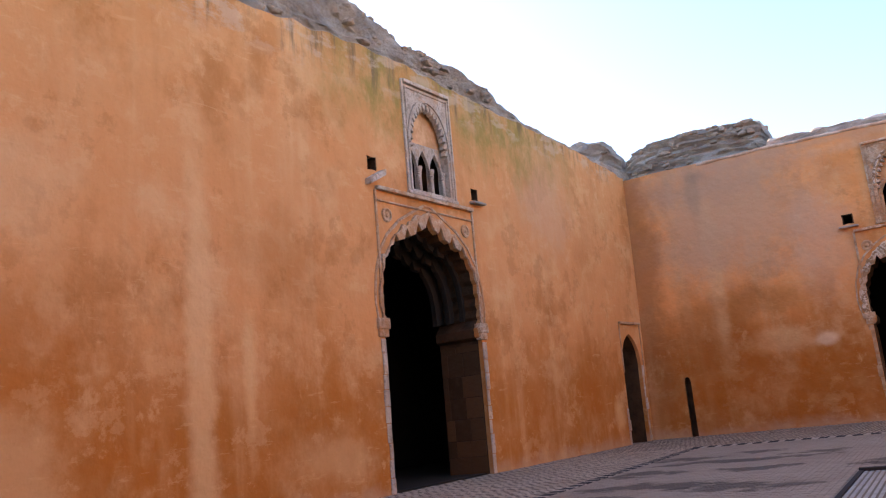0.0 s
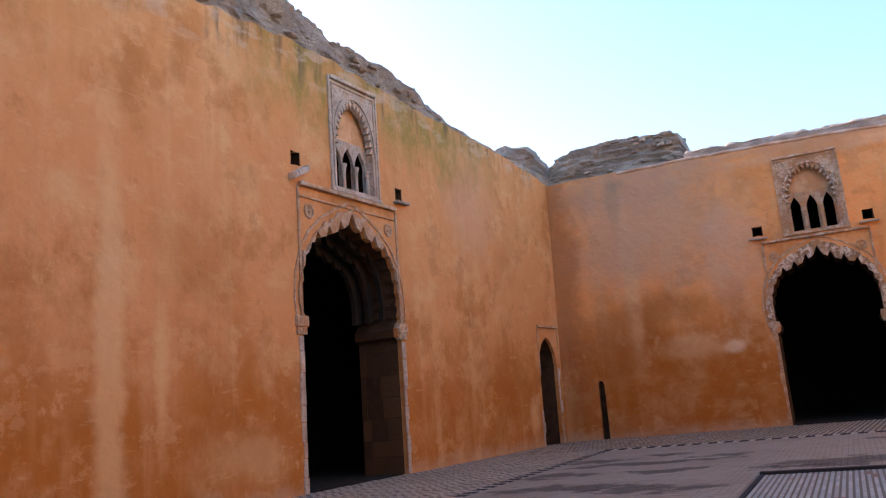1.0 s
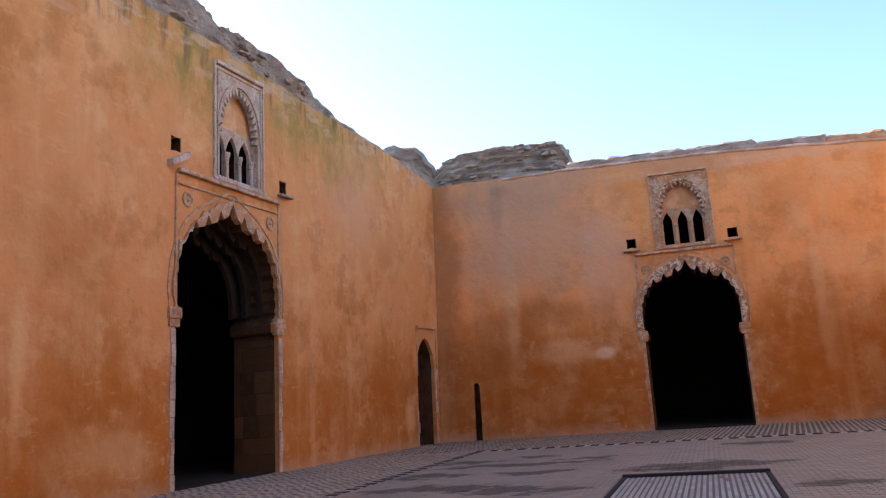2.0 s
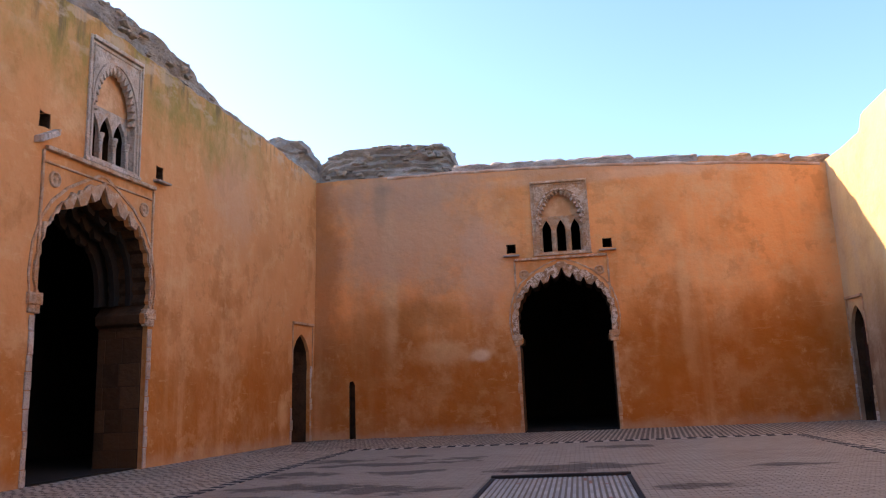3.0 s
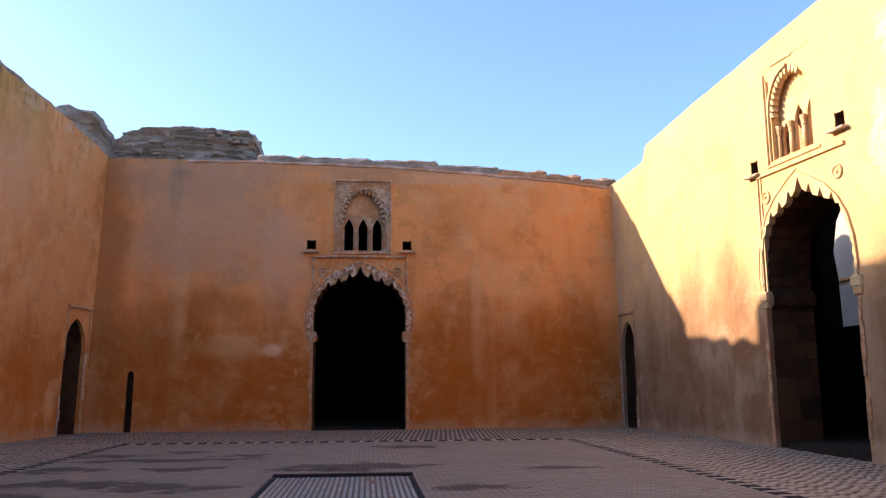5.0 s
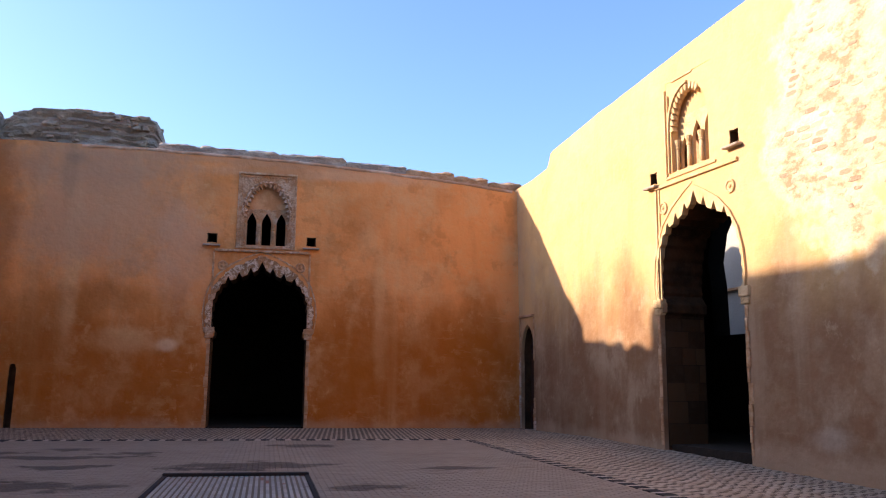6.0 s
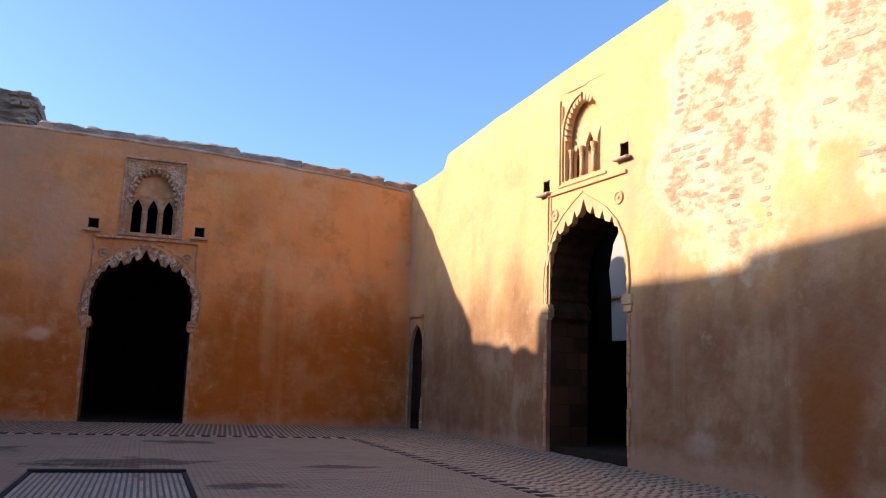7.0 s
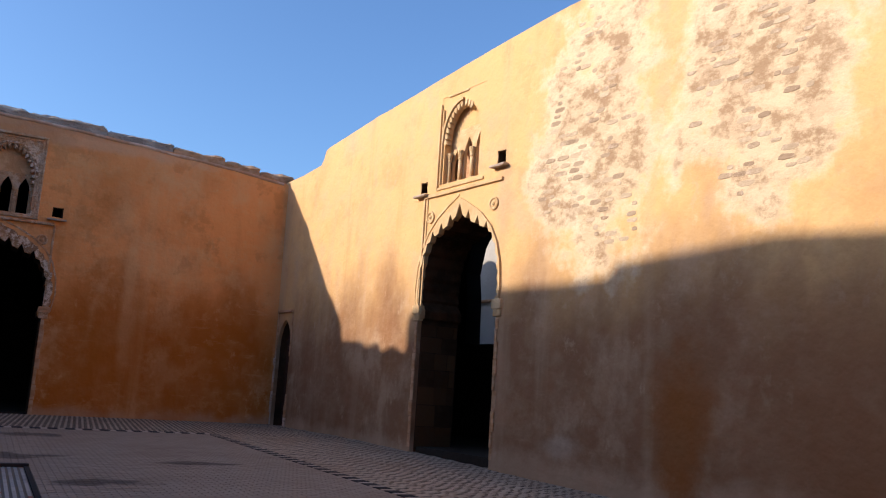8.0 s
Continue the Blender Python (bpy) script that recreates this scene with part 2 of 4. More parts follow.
k = Mat("capping_plaster")
c = k.mix(k.ramp(k.noise(2.2, 6, rough=0.65), 0.4, 0.65), (0.48, 0.26, 0.15), (0.66, 0.47, 0.35))
m_capping = k.done(c, [(k.noise(12, 5), 0.01)])

k = Mat("jamb_stone")
c = k.mix(k.ramp(k.noise(4, 6, (1, 1, 2)), 0.35, 0.65), (0.40, 0.20, 0.09), (0.56, 0.34, 0.20))
m_jamb = k.done(c, [(k.noise(9, 6), 0.03)])

# Brown masonry, darkened so the colour also carries the shade of the reveals.
k = Mat("shaded_reveal_masonry")
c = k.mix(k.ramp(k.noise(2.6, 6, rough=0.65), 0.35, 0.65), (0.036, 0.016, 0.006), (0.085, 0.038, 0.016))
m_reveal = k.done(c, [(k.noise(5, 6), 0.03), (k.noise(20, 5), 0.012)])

# Brown stones with the doorway's shade put into their base colour.
k = Mat("shaded_dressed_stone")
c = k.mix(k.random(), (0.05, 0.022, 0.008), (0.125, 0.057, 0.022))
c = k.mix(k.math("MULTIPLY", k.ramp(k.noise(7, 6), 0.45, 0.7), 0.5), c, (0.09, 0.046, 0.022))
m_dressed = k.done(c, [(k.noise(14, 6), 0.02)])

# Near-black base: the shade of rooms, ribs and sockets put into the colour.
k = Mat("deep_shade_earth")
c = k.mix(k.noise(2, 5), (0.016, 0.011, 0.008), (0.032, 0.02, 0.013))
m_deep_shade = k.done(c, [(k.noise(8, 5), 0.02)])

k = Mat("old_wood", 0.8)
c = k.mix(k.ramp(k.noise(7, 6, (1, 1, 0.08)), 0.35, 0.65), (0.02, 0.008, 0.005), (0.05, 0.018, 0.009))
m_wood = k.done(c, [(k.noise(16, 5, (1, 1, 0.08)), 0.01)])

k = Mat("pale_wall")
c = k.mix(k.noise(0.8, 5), (0.34, 0.31, 0.28), (0.44, 0.41, 0.38))
m_pale = k.done(c, [(k.noise(6, 5), 0.02)])

k = Mat("earth")
c = k.mix(k.noise(0.3, 6), (0.24, 0.17, 0.11), (0.36, 0.28, 0.20))
m_earth = k.done(c, [(k.noise(3, 6), 0.05)])


def tile_material(name, a, b, dirt, rough, per_object=False):
    k = Mat(name, rough)
    c = k.mix(k.random() if per_object else k.island(), a, b)
    c = k.mix(k.math("MULTIPLY", k.ramp(k.noise(0.9, 6, rough=0.65), 0.42, 0.7), 0.6), c, dirt)
    for centre, radii in STAINS:
        c = k.mix(k.math("MULTIPLY", k.spot(centre, radii, 1.15, 2.2, 0.3), 0.72), c, (0.062, 0.046, 0.036))
    c = k.mix(k.math("MULTIPLY", k.ramp(k.noise(20, 4), 0.5, 0.75), 0.25), c, dirt)
    k.b.inputs["Specular IOR Level"].default_value = 0.12
    return k.done(c, [(k.noise(25, 4), 0.004)])


STAINS = [((6.05, -9.98, 0), (0.36, 0.22, 1)), ((4.6, -8.3, 0), (0.5, 0.22, 1)), ((2.6, -6.8, 0), (0.9, 0.22, 1)), ((1.9, -7.9, 0), (0.35, 0.35, 1)),
          ((3.2, -8.0, 0), (0.4, 0.2, 1)), ((4.9, -7.9, 0), (0.7, 0.35, 1)), ((5.6, -5.0, 0), (0.4, 0.3, 1)), ((3.6, -6.2, 0), (0.35, 0.2, 1)), ((2.4, -9.3, 0), (0.8, 0.25, 1)), ((1.8, -6.1, 0), (0.4, 0.25, 1)), ((7.2, -8.4, 0), (0.3, 0.15, 1)), ((2.7, -5.6, 0), (0.3, 0.2, 1)), ((1.9, -10.2, 0), (0.6, 0.25, 1)), ((3.3, -9.7, 0), (0.5, 0.3, 1))]
m_field = tile_material("field_tile", (0.285, 0.225, 0.170), (0.330, 0.265, 0.205), (0.245, 0.185, 0.135), 0.85)
m_field_one = tile_material("field_tile_single", (0.285, 0.225, 0.170), (0.330, 0.265, 0.205), (0.245, 0.185, 0.135), 0.85, True)
m_light = tile_material("light_tile", (0.340, 0.265, 0.195), (0.430, 0.345, 0.260), (0.290, 0.210, 0.145), 0.85)
m_gap = tile_material("gap_tile", (0.37, 0.30, 0.235), (0.46, 0.38, 0.30), (0.340, 0.260, 0.190), 0.85)
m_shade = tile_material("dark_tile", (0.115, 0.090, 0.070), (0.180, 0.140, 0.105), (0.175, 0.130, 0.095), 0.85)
m_black = tile_material("black_tile", (0.012, 0.011, 0.012), (0.035, 0.030, 0.030), (0.050, 0.040, 0.035), 0.85, True)
m_white = tile_material("white_tile", (0.300, 0.280, 0.250), (0.400, 0.370, 0.330), (0.260, 0.220, 0.190), 0.85, True)
m_green = tile_material("green_tile", (0.100, 0.200, 0.180), (0.200, 0.280, 0.260), (0.240, 0.220, 0.190), 0.85, True)
m_red = tile_material("red_tile", (0.280, 0.100, 0.060), (0.360, 0.150, 0.100), (0.220, 0.150, 0.120), 0.85, True)
k = Mat("grout")
m_grout = k.done(k.mix(k.ramp(k.noise(1.2, 6), 0.35, 0.65), (0.20, 0.155, 0.12), (0.25, 0.197, 0.152)), [(k.noise(14, 5), 0.01)])


# ---- building helpers ----
def mesh(name, bm, material, parent=None, label="", smooth=False):
    me = bpy.data.meshes.new(name)
    bmesh.ops.recalc_face_normals(bm, faces=bm.faces)
    bm.to_mesh(me)
    bm.free()
    me.materials.append(material)
    if smooth:
        for p in me.polygons:
            p.use_smooth = True
    ob = new(name, me)
    ob.parent = parent
    if label:
        tagged(ob, label)
    return ob


part = mesh


class Wall:
    """A wall's own axes: u along it, z up its slightly leaning face, d into its thickness, away from the court."""

    def __init__(self, base, along, up, away):
        self.o, self.u, self.v, self.n = Vector(base), Vector(along), Vector(up), Vector(away).normalized()

    def __call__(self, u, z, d=0.0):
        return self.o + u * self.u + z * self.v + d * self.n


NORTH = Wall((0, 0, 0), (1, 0, 0), (0, 0.0265, 1), (0, 1, 0))
WEST = Wall((-0.472, 0, 0), (-0.088, -1, 0), (0.0282, 0, 1), (-1, 0.088, 0))
EAST = Wall((10.435, 0, 0), (0.133, -1, 0), (-0.002, 0, 1), (1, 0.133, 0))


def plate(w, outline, holes, d0, d1):
    """A plate of a wall between two depths, with an outline and openings that go through it."""
    bm = bmesh.new()
    edges, loops = [], []
    for pts in (outline, *holes):
        vs = [bm.verts.new(w(u, z, d0)) for u, z in pts]
        loops.append(vs)
        edges += [bm.edges.new((vs[i], vs[i - 1])) for i in range(len(vs))]
    front = [f for f in bmesh.ops.triangle_fill(bm, use_beauty=True, use_dissolve=False, edges=edges)["geom"] if isinstance(f, bmesh.types.BMFace)]
    back = {v: bm.verts.new(v.co + (d1 - d0) * w.n) for vs in loops for v in vs}
    for f in front:
        bm.faces.new([back[v] for v in reversed(f.verts)])
    for vs in loops:
        for i in range(len(vs)):
            bm.faces.new((vs[i - 1], vs[i], back[vs[i]], back[vs[i - 1]]))
    return bm


def block(w, u0, u1, z0, z1, d0, d1, bevel=0.0, bm=None):
    own = bm or bmesh.new()
    vs = [own.verts.new(w(u, z, d)) for u in (u0, u1) for z in (z0, z1) for d in (d0, d1)]
    fs = [own.faces.new([vs[i] for i in f]) for f in ((0, 1, 3, 2), (4, 6, 7, 5), (0, 4, 5, 1), (2, 3, 7, 6), (0, 2, 6, 4), (1, 5, 7, 3))]
    if bevel:
        bmesh.ops.bevel(own, geom=list({e for f in fs for e in f.edges}), offset=bevel, segments=2, affect="EDGES", profile=0.6)
    return own


def lumpy(w, line, d0, d1, z0, rough=0.12, step=0.12, scale=1.7, seed=0.0, strata=False):
    """A weathered mass along a wall's top: line gives (u, height) points; uneven on all sides."""
    bm = bmesh.new()
    u0, u1 = line[0][0], line[-1][0]
    n = max(3, int((u1 - u0) / step))
    rings = []
    us, zs = [p[0] for p in line], [p[1] for p in line]
    for i in range(n + 1):
        u = u0 + (u1 - u0) * i / n
        top = float(np.interp(u, us, zs))
        ring = []
        prof = [(d0, z0 + (top - z0) * j / 14) for j in range(15)] + [(d0 + (d1 - d0) * j / 5, top + 0.06 * math.sin(j * 1.1)) for j in range(1, 5)] + [(d1, top - (top - z0) * j / 3) for j in range(4)]
        for d, z in prof:
            p = w(u, z, d)
            q = Vector((p.x * scale + seed, p.y * scale, p.z * scale * 1.8))
            a = noise.noise_vector(q) * rough + noise.noise_vector(q * 3.1) * rough * 0.45
            lift = min(1.0, (z - z0) / 0.15)
            if strata:
                bed = 1.0 if math.sin((z + 0.05 * noise.noise(Vector((u * 0.9, seed, 0)))) * 34) > -0.2 else 0.0
                p = p + w.n * (0.07 * (1 - bed) if d < (d0 + d1) / 2 else 0.0)
            ring.append(bm.verts.new(p + Vector((a.x, a.y, a.z)) * lift))
        rings.append(ring)
    for a, b in zip(rings, rings[1:]):
        for j in range(len(a)):
            bm.faces.new((a[j - 1], a[j], b[j], b[j - 1]))
    bm.faces.new(rings[0])
    bm.faces.new(list(reversed(rings[-1])))
    return bm


def wavy(u0, u1, line, amp=0.02, step=0.25, seed=0.0):
    """Points along a wall's top edge from u0 to u1, slightly uneven."""
    us, zs = [p[0] for p in line], [p[1] for p in line]
    n = int(abs(u1 - u0) / step)
    return [(u0 + (u1 - u0) * i / n, float(np.interp(u0 + (u1 - u0) * i / n, us, zs)) + amp * noise.noise(Vector((i * 0.37, seed, 0)))) for i in range(n + 1)]


# ---- openings, in portal units: x from the middle, z from the floor ----
HALF_ARCH = [(0.95, -0.4), (0.95, 1.0), (0.95, 1.78), (0.88, 1.82), (0.87, 1.93), (0.93, 2.0), (0.98, 2.06), (0.955, 2.1), (0.985, 2.2), (0.955, 2.26), (0.975, 2.36), (0.935, 2.42), (0.945, 2.54), (0.90, 2.6),
             (0.885, 2.72), (0.83, 2.76), (0.79, 2.88), (0.72, 2.9), (0.665, 3.05), (0.61, 2.97), (0.51, 3.0), (0.45, 3.15), (0.39, 3.05), (0.29, 3.09), (0.225, 3.25), (0.165, 3.15), (0.085, 3.2), (0.0, 3.38)]
HALF_BAND = [(1.02, 1.85), (1.07, 2.2), (1.04, 2.52), (0.95, 2.8), (0.80, 3.03), (0.57, 3.23), (0.28, 3.39), (0.0, 3.5)]


def niche_half(apex):
    """Half of a rounded niche arch with a slight point, from the sill to its top."""
    curve = [(0.46 * math.cos(a) ** 0.92, 4.3 + (apex - 4.3) * (math.sin(a) + 0.06 * (a / 1.5708) ** 4) / 1.06) for a in (math.pi / 2 * i / 14 for i in range(14))]
    return [(0.46, 3.70), *curve, (0.0, apex)]


def both(half, k=lambda x, z: (x, z)):
    """A symmetric outline from its half, listed from the foot to the top."""
    return [k(x, z) for x, z in half] + [k(-x, z) for x, z in reversed(half) if x > 0.001]


class Portal:
    def __init__(self, w, uc, su, zk, uw, ho, head, apex, holes):
        self.w, self.uc, self.su, self.zk, self.uw, self.ho, self.sockets = w, uc, su, zk, uw, ho, holes
        self.head, self.apex = head, apex

    def door(self, x, z):
        return self.uc + x * self.su, z * self.zk if z > 0 else z

    def win(self, x, z):
        return self.uw + x, z * self.zk + self.ho

    def openings(self):
        arch = both(HALF_ARCH, self.door)
        u0, z0 = self.win(-0.57, 3.66)
        u1, z1 = self.win(0.57, self.head)
        rect = [(u0, z0), (u1, z0), (u1, z1), (u0, z1)]
        sockets = []
        for u, z in self.sockets:
            ring = []
            for i, (a, b) in enumerate(((-1, -1), (0, -0.95), (1, -1), (0.95, 0), (1, 1), (0.1, 0.92), (-1, 1), (-0.93, 0.1))):
                g = 1 + 0.16 * noise.noise(Vector((u * 7.3 + i * 2.1, z * 5.1, 0)))
                ring.append((u + 0.1 * a * g, z + 0.1 * b * g))
            sockets.append(ring)
        return [arch, rect, *sockets]


P_NORTH = Portal(NORTH, 4.95, 1.0, 0.99, 5.0, 0.02, 5.2, 5.03, [(3.93, 3.80), (5.93, 3.80)])
P_WEST = Portal(WEST, 7.29, 1.21, 1.125, 7.11, 0.0, 5.12, 4.93, [(8.46, 4.38), (5.97, 4.32)])
P_EAST = Portal(EAST, 6.22, 1.03, 1.12, 6.13, 0.03, 5.02, 4.86, [(5.16, 4.2), (7.14, 4.36)])


def doorway(uc, half, top):
    """A small pointed doorway's outline."""
    pts = [(half, -0.3), (half, top * 0.62), (half * 1.04, top * 0.72), (half * 0.92, top * 0.84), (half * 0.6, top * 0.93), (half * 0.25, top * 0.98), (0, top)]
    return both(pts, lambda x, z: (uc + x, z))


SLOT = [(0.315, -0.3), (0.465, -0.3), (0.475, 1.1), (0.45, 1.18), (0.40, 1.2), (0.35, 1.18), (0.335, 1.1)]
D_WEST = doorway(0.63, 0.44, 2.2)
D_EAST = doorway(0.36, 0.3, 2.17)
THICK = 0.8

# ---- walls ----
SKIN = 0.07


def wall(name, w, outline, holes, material, label):
    """A plastered wall: the coat with its edges, and the bare masonry behind it that shows in the reveals."""
    ob = mesh(name, plate(w, outline, holes, 0, SKIN), material)
    part("masonry", plate(w, outline, holes, SKIN, THICK), m_reveal, ob, "bare brown masonry in the reveals, darkened for shade")
    return tagged(ob, label, "wall", kind="structure")


top_n = [(-2, 5.62), (3, 5.6), (5.6, 5.53), (7.5, 5.41), (9.3, 5.27), (10.4, 5.13), (12, 5.0)]
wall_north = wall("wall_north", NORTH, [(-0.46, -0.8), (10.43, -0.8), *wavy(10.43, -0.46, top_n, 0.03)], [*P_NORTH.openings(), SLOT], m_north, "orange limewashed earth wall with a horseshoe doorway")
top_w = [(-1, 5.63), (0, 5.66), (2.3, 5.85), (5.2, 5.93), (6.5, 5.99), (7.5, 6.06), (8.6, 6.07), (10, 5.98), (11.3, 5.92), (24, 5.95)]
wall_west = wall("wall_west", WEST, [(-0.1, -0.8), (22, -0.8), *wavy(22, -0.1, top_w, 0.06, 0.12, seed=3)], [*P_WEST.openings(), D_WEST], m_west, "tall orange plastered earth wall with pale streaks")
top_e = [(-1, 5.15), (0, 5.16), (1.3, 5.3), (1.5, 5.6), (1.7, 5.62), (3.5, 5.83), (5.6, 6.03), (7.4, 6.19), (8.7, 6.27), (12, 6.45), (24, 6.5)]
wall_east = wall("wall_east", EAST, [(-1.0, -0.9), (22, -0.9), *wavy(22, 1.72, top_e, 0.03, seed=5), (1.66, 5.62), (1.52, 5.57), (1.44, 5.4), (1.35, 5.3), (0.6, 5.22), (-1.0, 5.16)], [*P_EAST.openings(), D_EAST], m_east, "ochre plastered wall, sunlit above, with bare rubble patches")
SOUTH = Wall((0, -22, 0), (1, 0, 0), (0, 0, 1), (0, -1, 0))
wall_south = mesh("wall_south", block(SOUTH, -3.2, 14.2, -0.4, 5.6, 0, 0.6), m_west)
tagged(wall_south, "plain plastered wall closing the court", "wall", kind="structure")


# ---- rooms behind the doorways ----
def room(w, name, u0, u1, deep, roof, far_holes=()):
    far = mesh("wall_" + name + "_inner", plate(w, [(u0, -0.4), (u1, -0.4), (u1, roof), (u0, roof)], list(far_holes), THICK + deep, THICK + deep + 0.4), m_deep_shade)
    tagged(far, "earth wall of the inner room, near black for shade", "wall", kind="structure")
    # Slab added over the court floor; its near black stands for shade.
    base = mesh("floor_" + name, block(w, u0, u1, -0.4, 0.02, 0.12, THICK + deep), m_deep_shade)
    tagged(base, "added floor slab of the inner room, near black for shade", "floor", kind="structure")
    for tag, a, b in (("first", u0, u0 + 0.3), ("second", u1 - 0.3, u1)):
        side = mesh("wall_" + name + "_" + tag, block(w, a, b, -0.4, roof, THICK, THICK + deep), m_deep_shade)
        tagged(side, "side wall of the inner room, near black for shade", "wall", kind="structure")
    top = mesh("ceiling_" + name, block(w, u0, u1, roof, roof + 0.3, THICK, THICK + deep + 0.4), m_deep_shade)
    tagged(top, "flat roof slab over the inner room, near black for shade", "ceiling", kind="structure")


room(NORTH, "north", 1.0, 9.5, 6.5, 4.85)
room(WEST, "west", 1.5, 13.0, 3.0, 5.5)
room(EAST, "east", 1.25, 12.0, 2.7, 5.8, [both([(0.75, 1.94), (0.78, 3.0), (0.86, 3.5), (0.7, 4.1), (0.4, 4.5), (0.0, 4.7)], lambda x, z: (2.68 + x, z))])
OUTER = [(0.86, 5.0), (0.9, 7.95), (1.7, 8.2), (2.8, 8.41), (4.1, 8.5), (5.0, 8.6), (5.13, 8.76), (6.2, 8.92), (7.1, 9.06), (8.2, 9.06), (14, 9.1)]
outer = mesh("wall_west_outer", plate(WEST, [(0.86, -0.8), (14, -0.8), *reversed(OUTER)][:-1], [], 4.25, 4.65), m_west)
tagged(outer, "taller plastered outer wall behind the west rooms", "wall", kind="structure")
yard_wall = mesh("wall_yard", block(EAST, -3, 9, -0.4, 4.9, 4.7, 5.1), m_pale)
part("ledge", block(EAST, -3, 9, 3.02, 3.08, 4.62, 4.7, 0.01), m_jamb, yard_wall)
tagged(yard_wall, "pale wall beyond the inner room's opening", "wall", kind="structure")


# ---- carved doorways, windows, sockets ----
def archway(p, label):
    w = p.w
    m_carved = m_limewash if p is P_EAST else m_stucco
    e = tagged(new("archway"), label, "archway", "carved doorways of the court")
    thin = 0.0 if p is P_NORTH else 0.06 if p is P_WEST else 0.045
    half = [(max(0.0, x - thin), z - thin) for x, z in HALF_BAND]
    rough_half = []
    for (x0, z0), (x1, z1) in zip(half, half[1:]):
        for t in (0.0, 0.2, 0.4, 0.6, 0.8):
            x, z = x0 + (x1 - x0) * t, z0 + (z1 - z0) * t
            g = 0.0 if p is P_EAST else 0.05 * noise.noise(Vector((x * 9 + p.uc, z * 9, 0)))
            rough_half.append((x + g, z + g))
    rough_half.append(half[-1])
    band = both(rough_half, p.door)
    inner = [q for q in both(HALF_ARCH, p.door) if q[1] > 1.9 * p.zk]
    part("arch_band", plate(w, band + list(reversed(inner)), [], -0.035, 0.0), m_limewash if p is P_EAST else m_stucco if p is P_WEST else m_lace, e, "worn carved stucco band with scalloped edge")
    outer = [(x + 0.075, z + 0.07) for x, z in half]
    groove = [(x + 0.05, z + 0.045) for x, z in half]
    if p is P_EAST:
        ring = [p.door(-x, z) for x, z in outer] + [p.door(-x, z) for x, z in reversed(groove)]
    else:
        ring = both(outer, p.door) + list(reversed(both(groove, p.door)))
    part("arch_moulding", plate(w, ring, [], -0.015, 0.0), m_carved, e)
    for s in (-1, 1):
        a, z0 = p.door(s * 0.9, 1.78)
        b, z1 = p.door(s * 1.06, 2.0)
        lo, hi = min(a, b), max(a, b)
        bm = block(w, lo, hi, z0, z0 + 0.1, -0.03, 0.06, 0.015)
        block(w, lo - 0.02, hi + 0.02, z0 + 0.1, z1, -0.05, 0.065, 0.02, bm)
        part("impost", bm, m_carved, e, "pale projecting impost")
        u, z3 = p.door(s * 0.965, 3.56)
        if p is not P_EAST or s < 0:
            part("frame_strip", block(w, u - 0.02, u + 0.02, 1.9 * p.zk, z3, -0.025, 0.0, 0.006), m_carved, e)
        # worn quoin stones up the jamb
        rnd = random.Random(int(p.uc * 100) + s)
        z = 0.0
        while z < 1.7 * p.zk:
            h = rnd.uniform(0.16, 0.3)
            a, b = p.door(s * 0.951, 0)[0], p.door(s * (0.951 + rnd.uniform(0.045, 0.09)), 0)[0]
            part("quoin", block(w, min(a, b), max(a, b), z + 0.008, min(z + h, 1.76 * p.zk), -rnd.uniform(0.006, 0.022), 0.0, 0.006), m_grey if p is P_WEST else m_jamb, e)
            z += h
        # dressed stones in the reveal
        z = 0.0
        while z < 1.66 * p.zk:
            h = min(rnd.uniform(0.24, 0.36), 1.74 * p.zk - z)
            d = 0.085
            while d < THICK - 0.06:
                run = min(rnd.uniform(0.24, 0.42), THICK - 0.01 - d)
                a, b = p.door(s * 0.951, 0)[0], p.door(s * 0.951, 0)[0] - s * rnd.uniform(0.006, 0.016)
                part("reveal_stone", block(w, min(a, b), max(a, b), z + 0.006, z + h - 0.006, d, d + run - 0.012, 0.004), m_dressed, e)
                d += run
            z += h
        # rosette
        u, z = p.door(s * 0.78, 3.27)
        bm = bmesh.new()
        n = 16
        rings = []
        for r, d in ((0.105, 0.0), (0.1, -0.025), (0.075, -0.03), (0.062, -0.012), (0.035, -0.012), (0.02, -0.03), (0.004, -0.034)):
            rings.append([bm.verts.new(w(u + r * math.cos(6.2832 * i / n), z + r * math.sin(6.2832 * i / n), d)) for i in range(n)])
        for r0, r1 in zip(rings, rings[1:]):
            for i in range(n):
                bm.faces.new((r0[i - 1], r0[i], r1[i], r1[i - 1]))
        part("rosette", bm, m_carved, e, "small round stucco boss")
    u0, z0 = p.door(-0.94, 3.56)
    u1, z1 = p.door(0.94, 3.61)
    part("cornice", block(w, u0 - 0.02, u1 + 0.02, z0, z1, -0.04 if p is P_EAST else -0.07, 0.0, 0.012), m_carved, e)
    if p is P_EAST:
        u = p.door(-0.89, 0)[0]
        part("frame_strip", block(w, u - 0.015, u + 0.015, 1.9 * p.zk, z0, -0.02, 0.0, 0.005), m_carved, e)
    if p is P_WEST:
        # Ribs also cut light; their near-black colour carries the vault's shade.
        upper = [(x, z) for x, z in HALF_ARCH if z > 2.0]
        for d, share in ((0.28, 0.94), (0.5, 0.88), (0.7, 0.82)):
            outer = both([(x + 0.03 if x else 0.0, z + 0.03) for x, z in upper], p.door)
            hang = both([(x * share + 0.025 * (i % 2), 2.0 + (z - 2.0) * share) for i, (x, z) in enumerate(upper[:-1])] + [(0.0, 2.0 + 1.38 * share)], p.door)
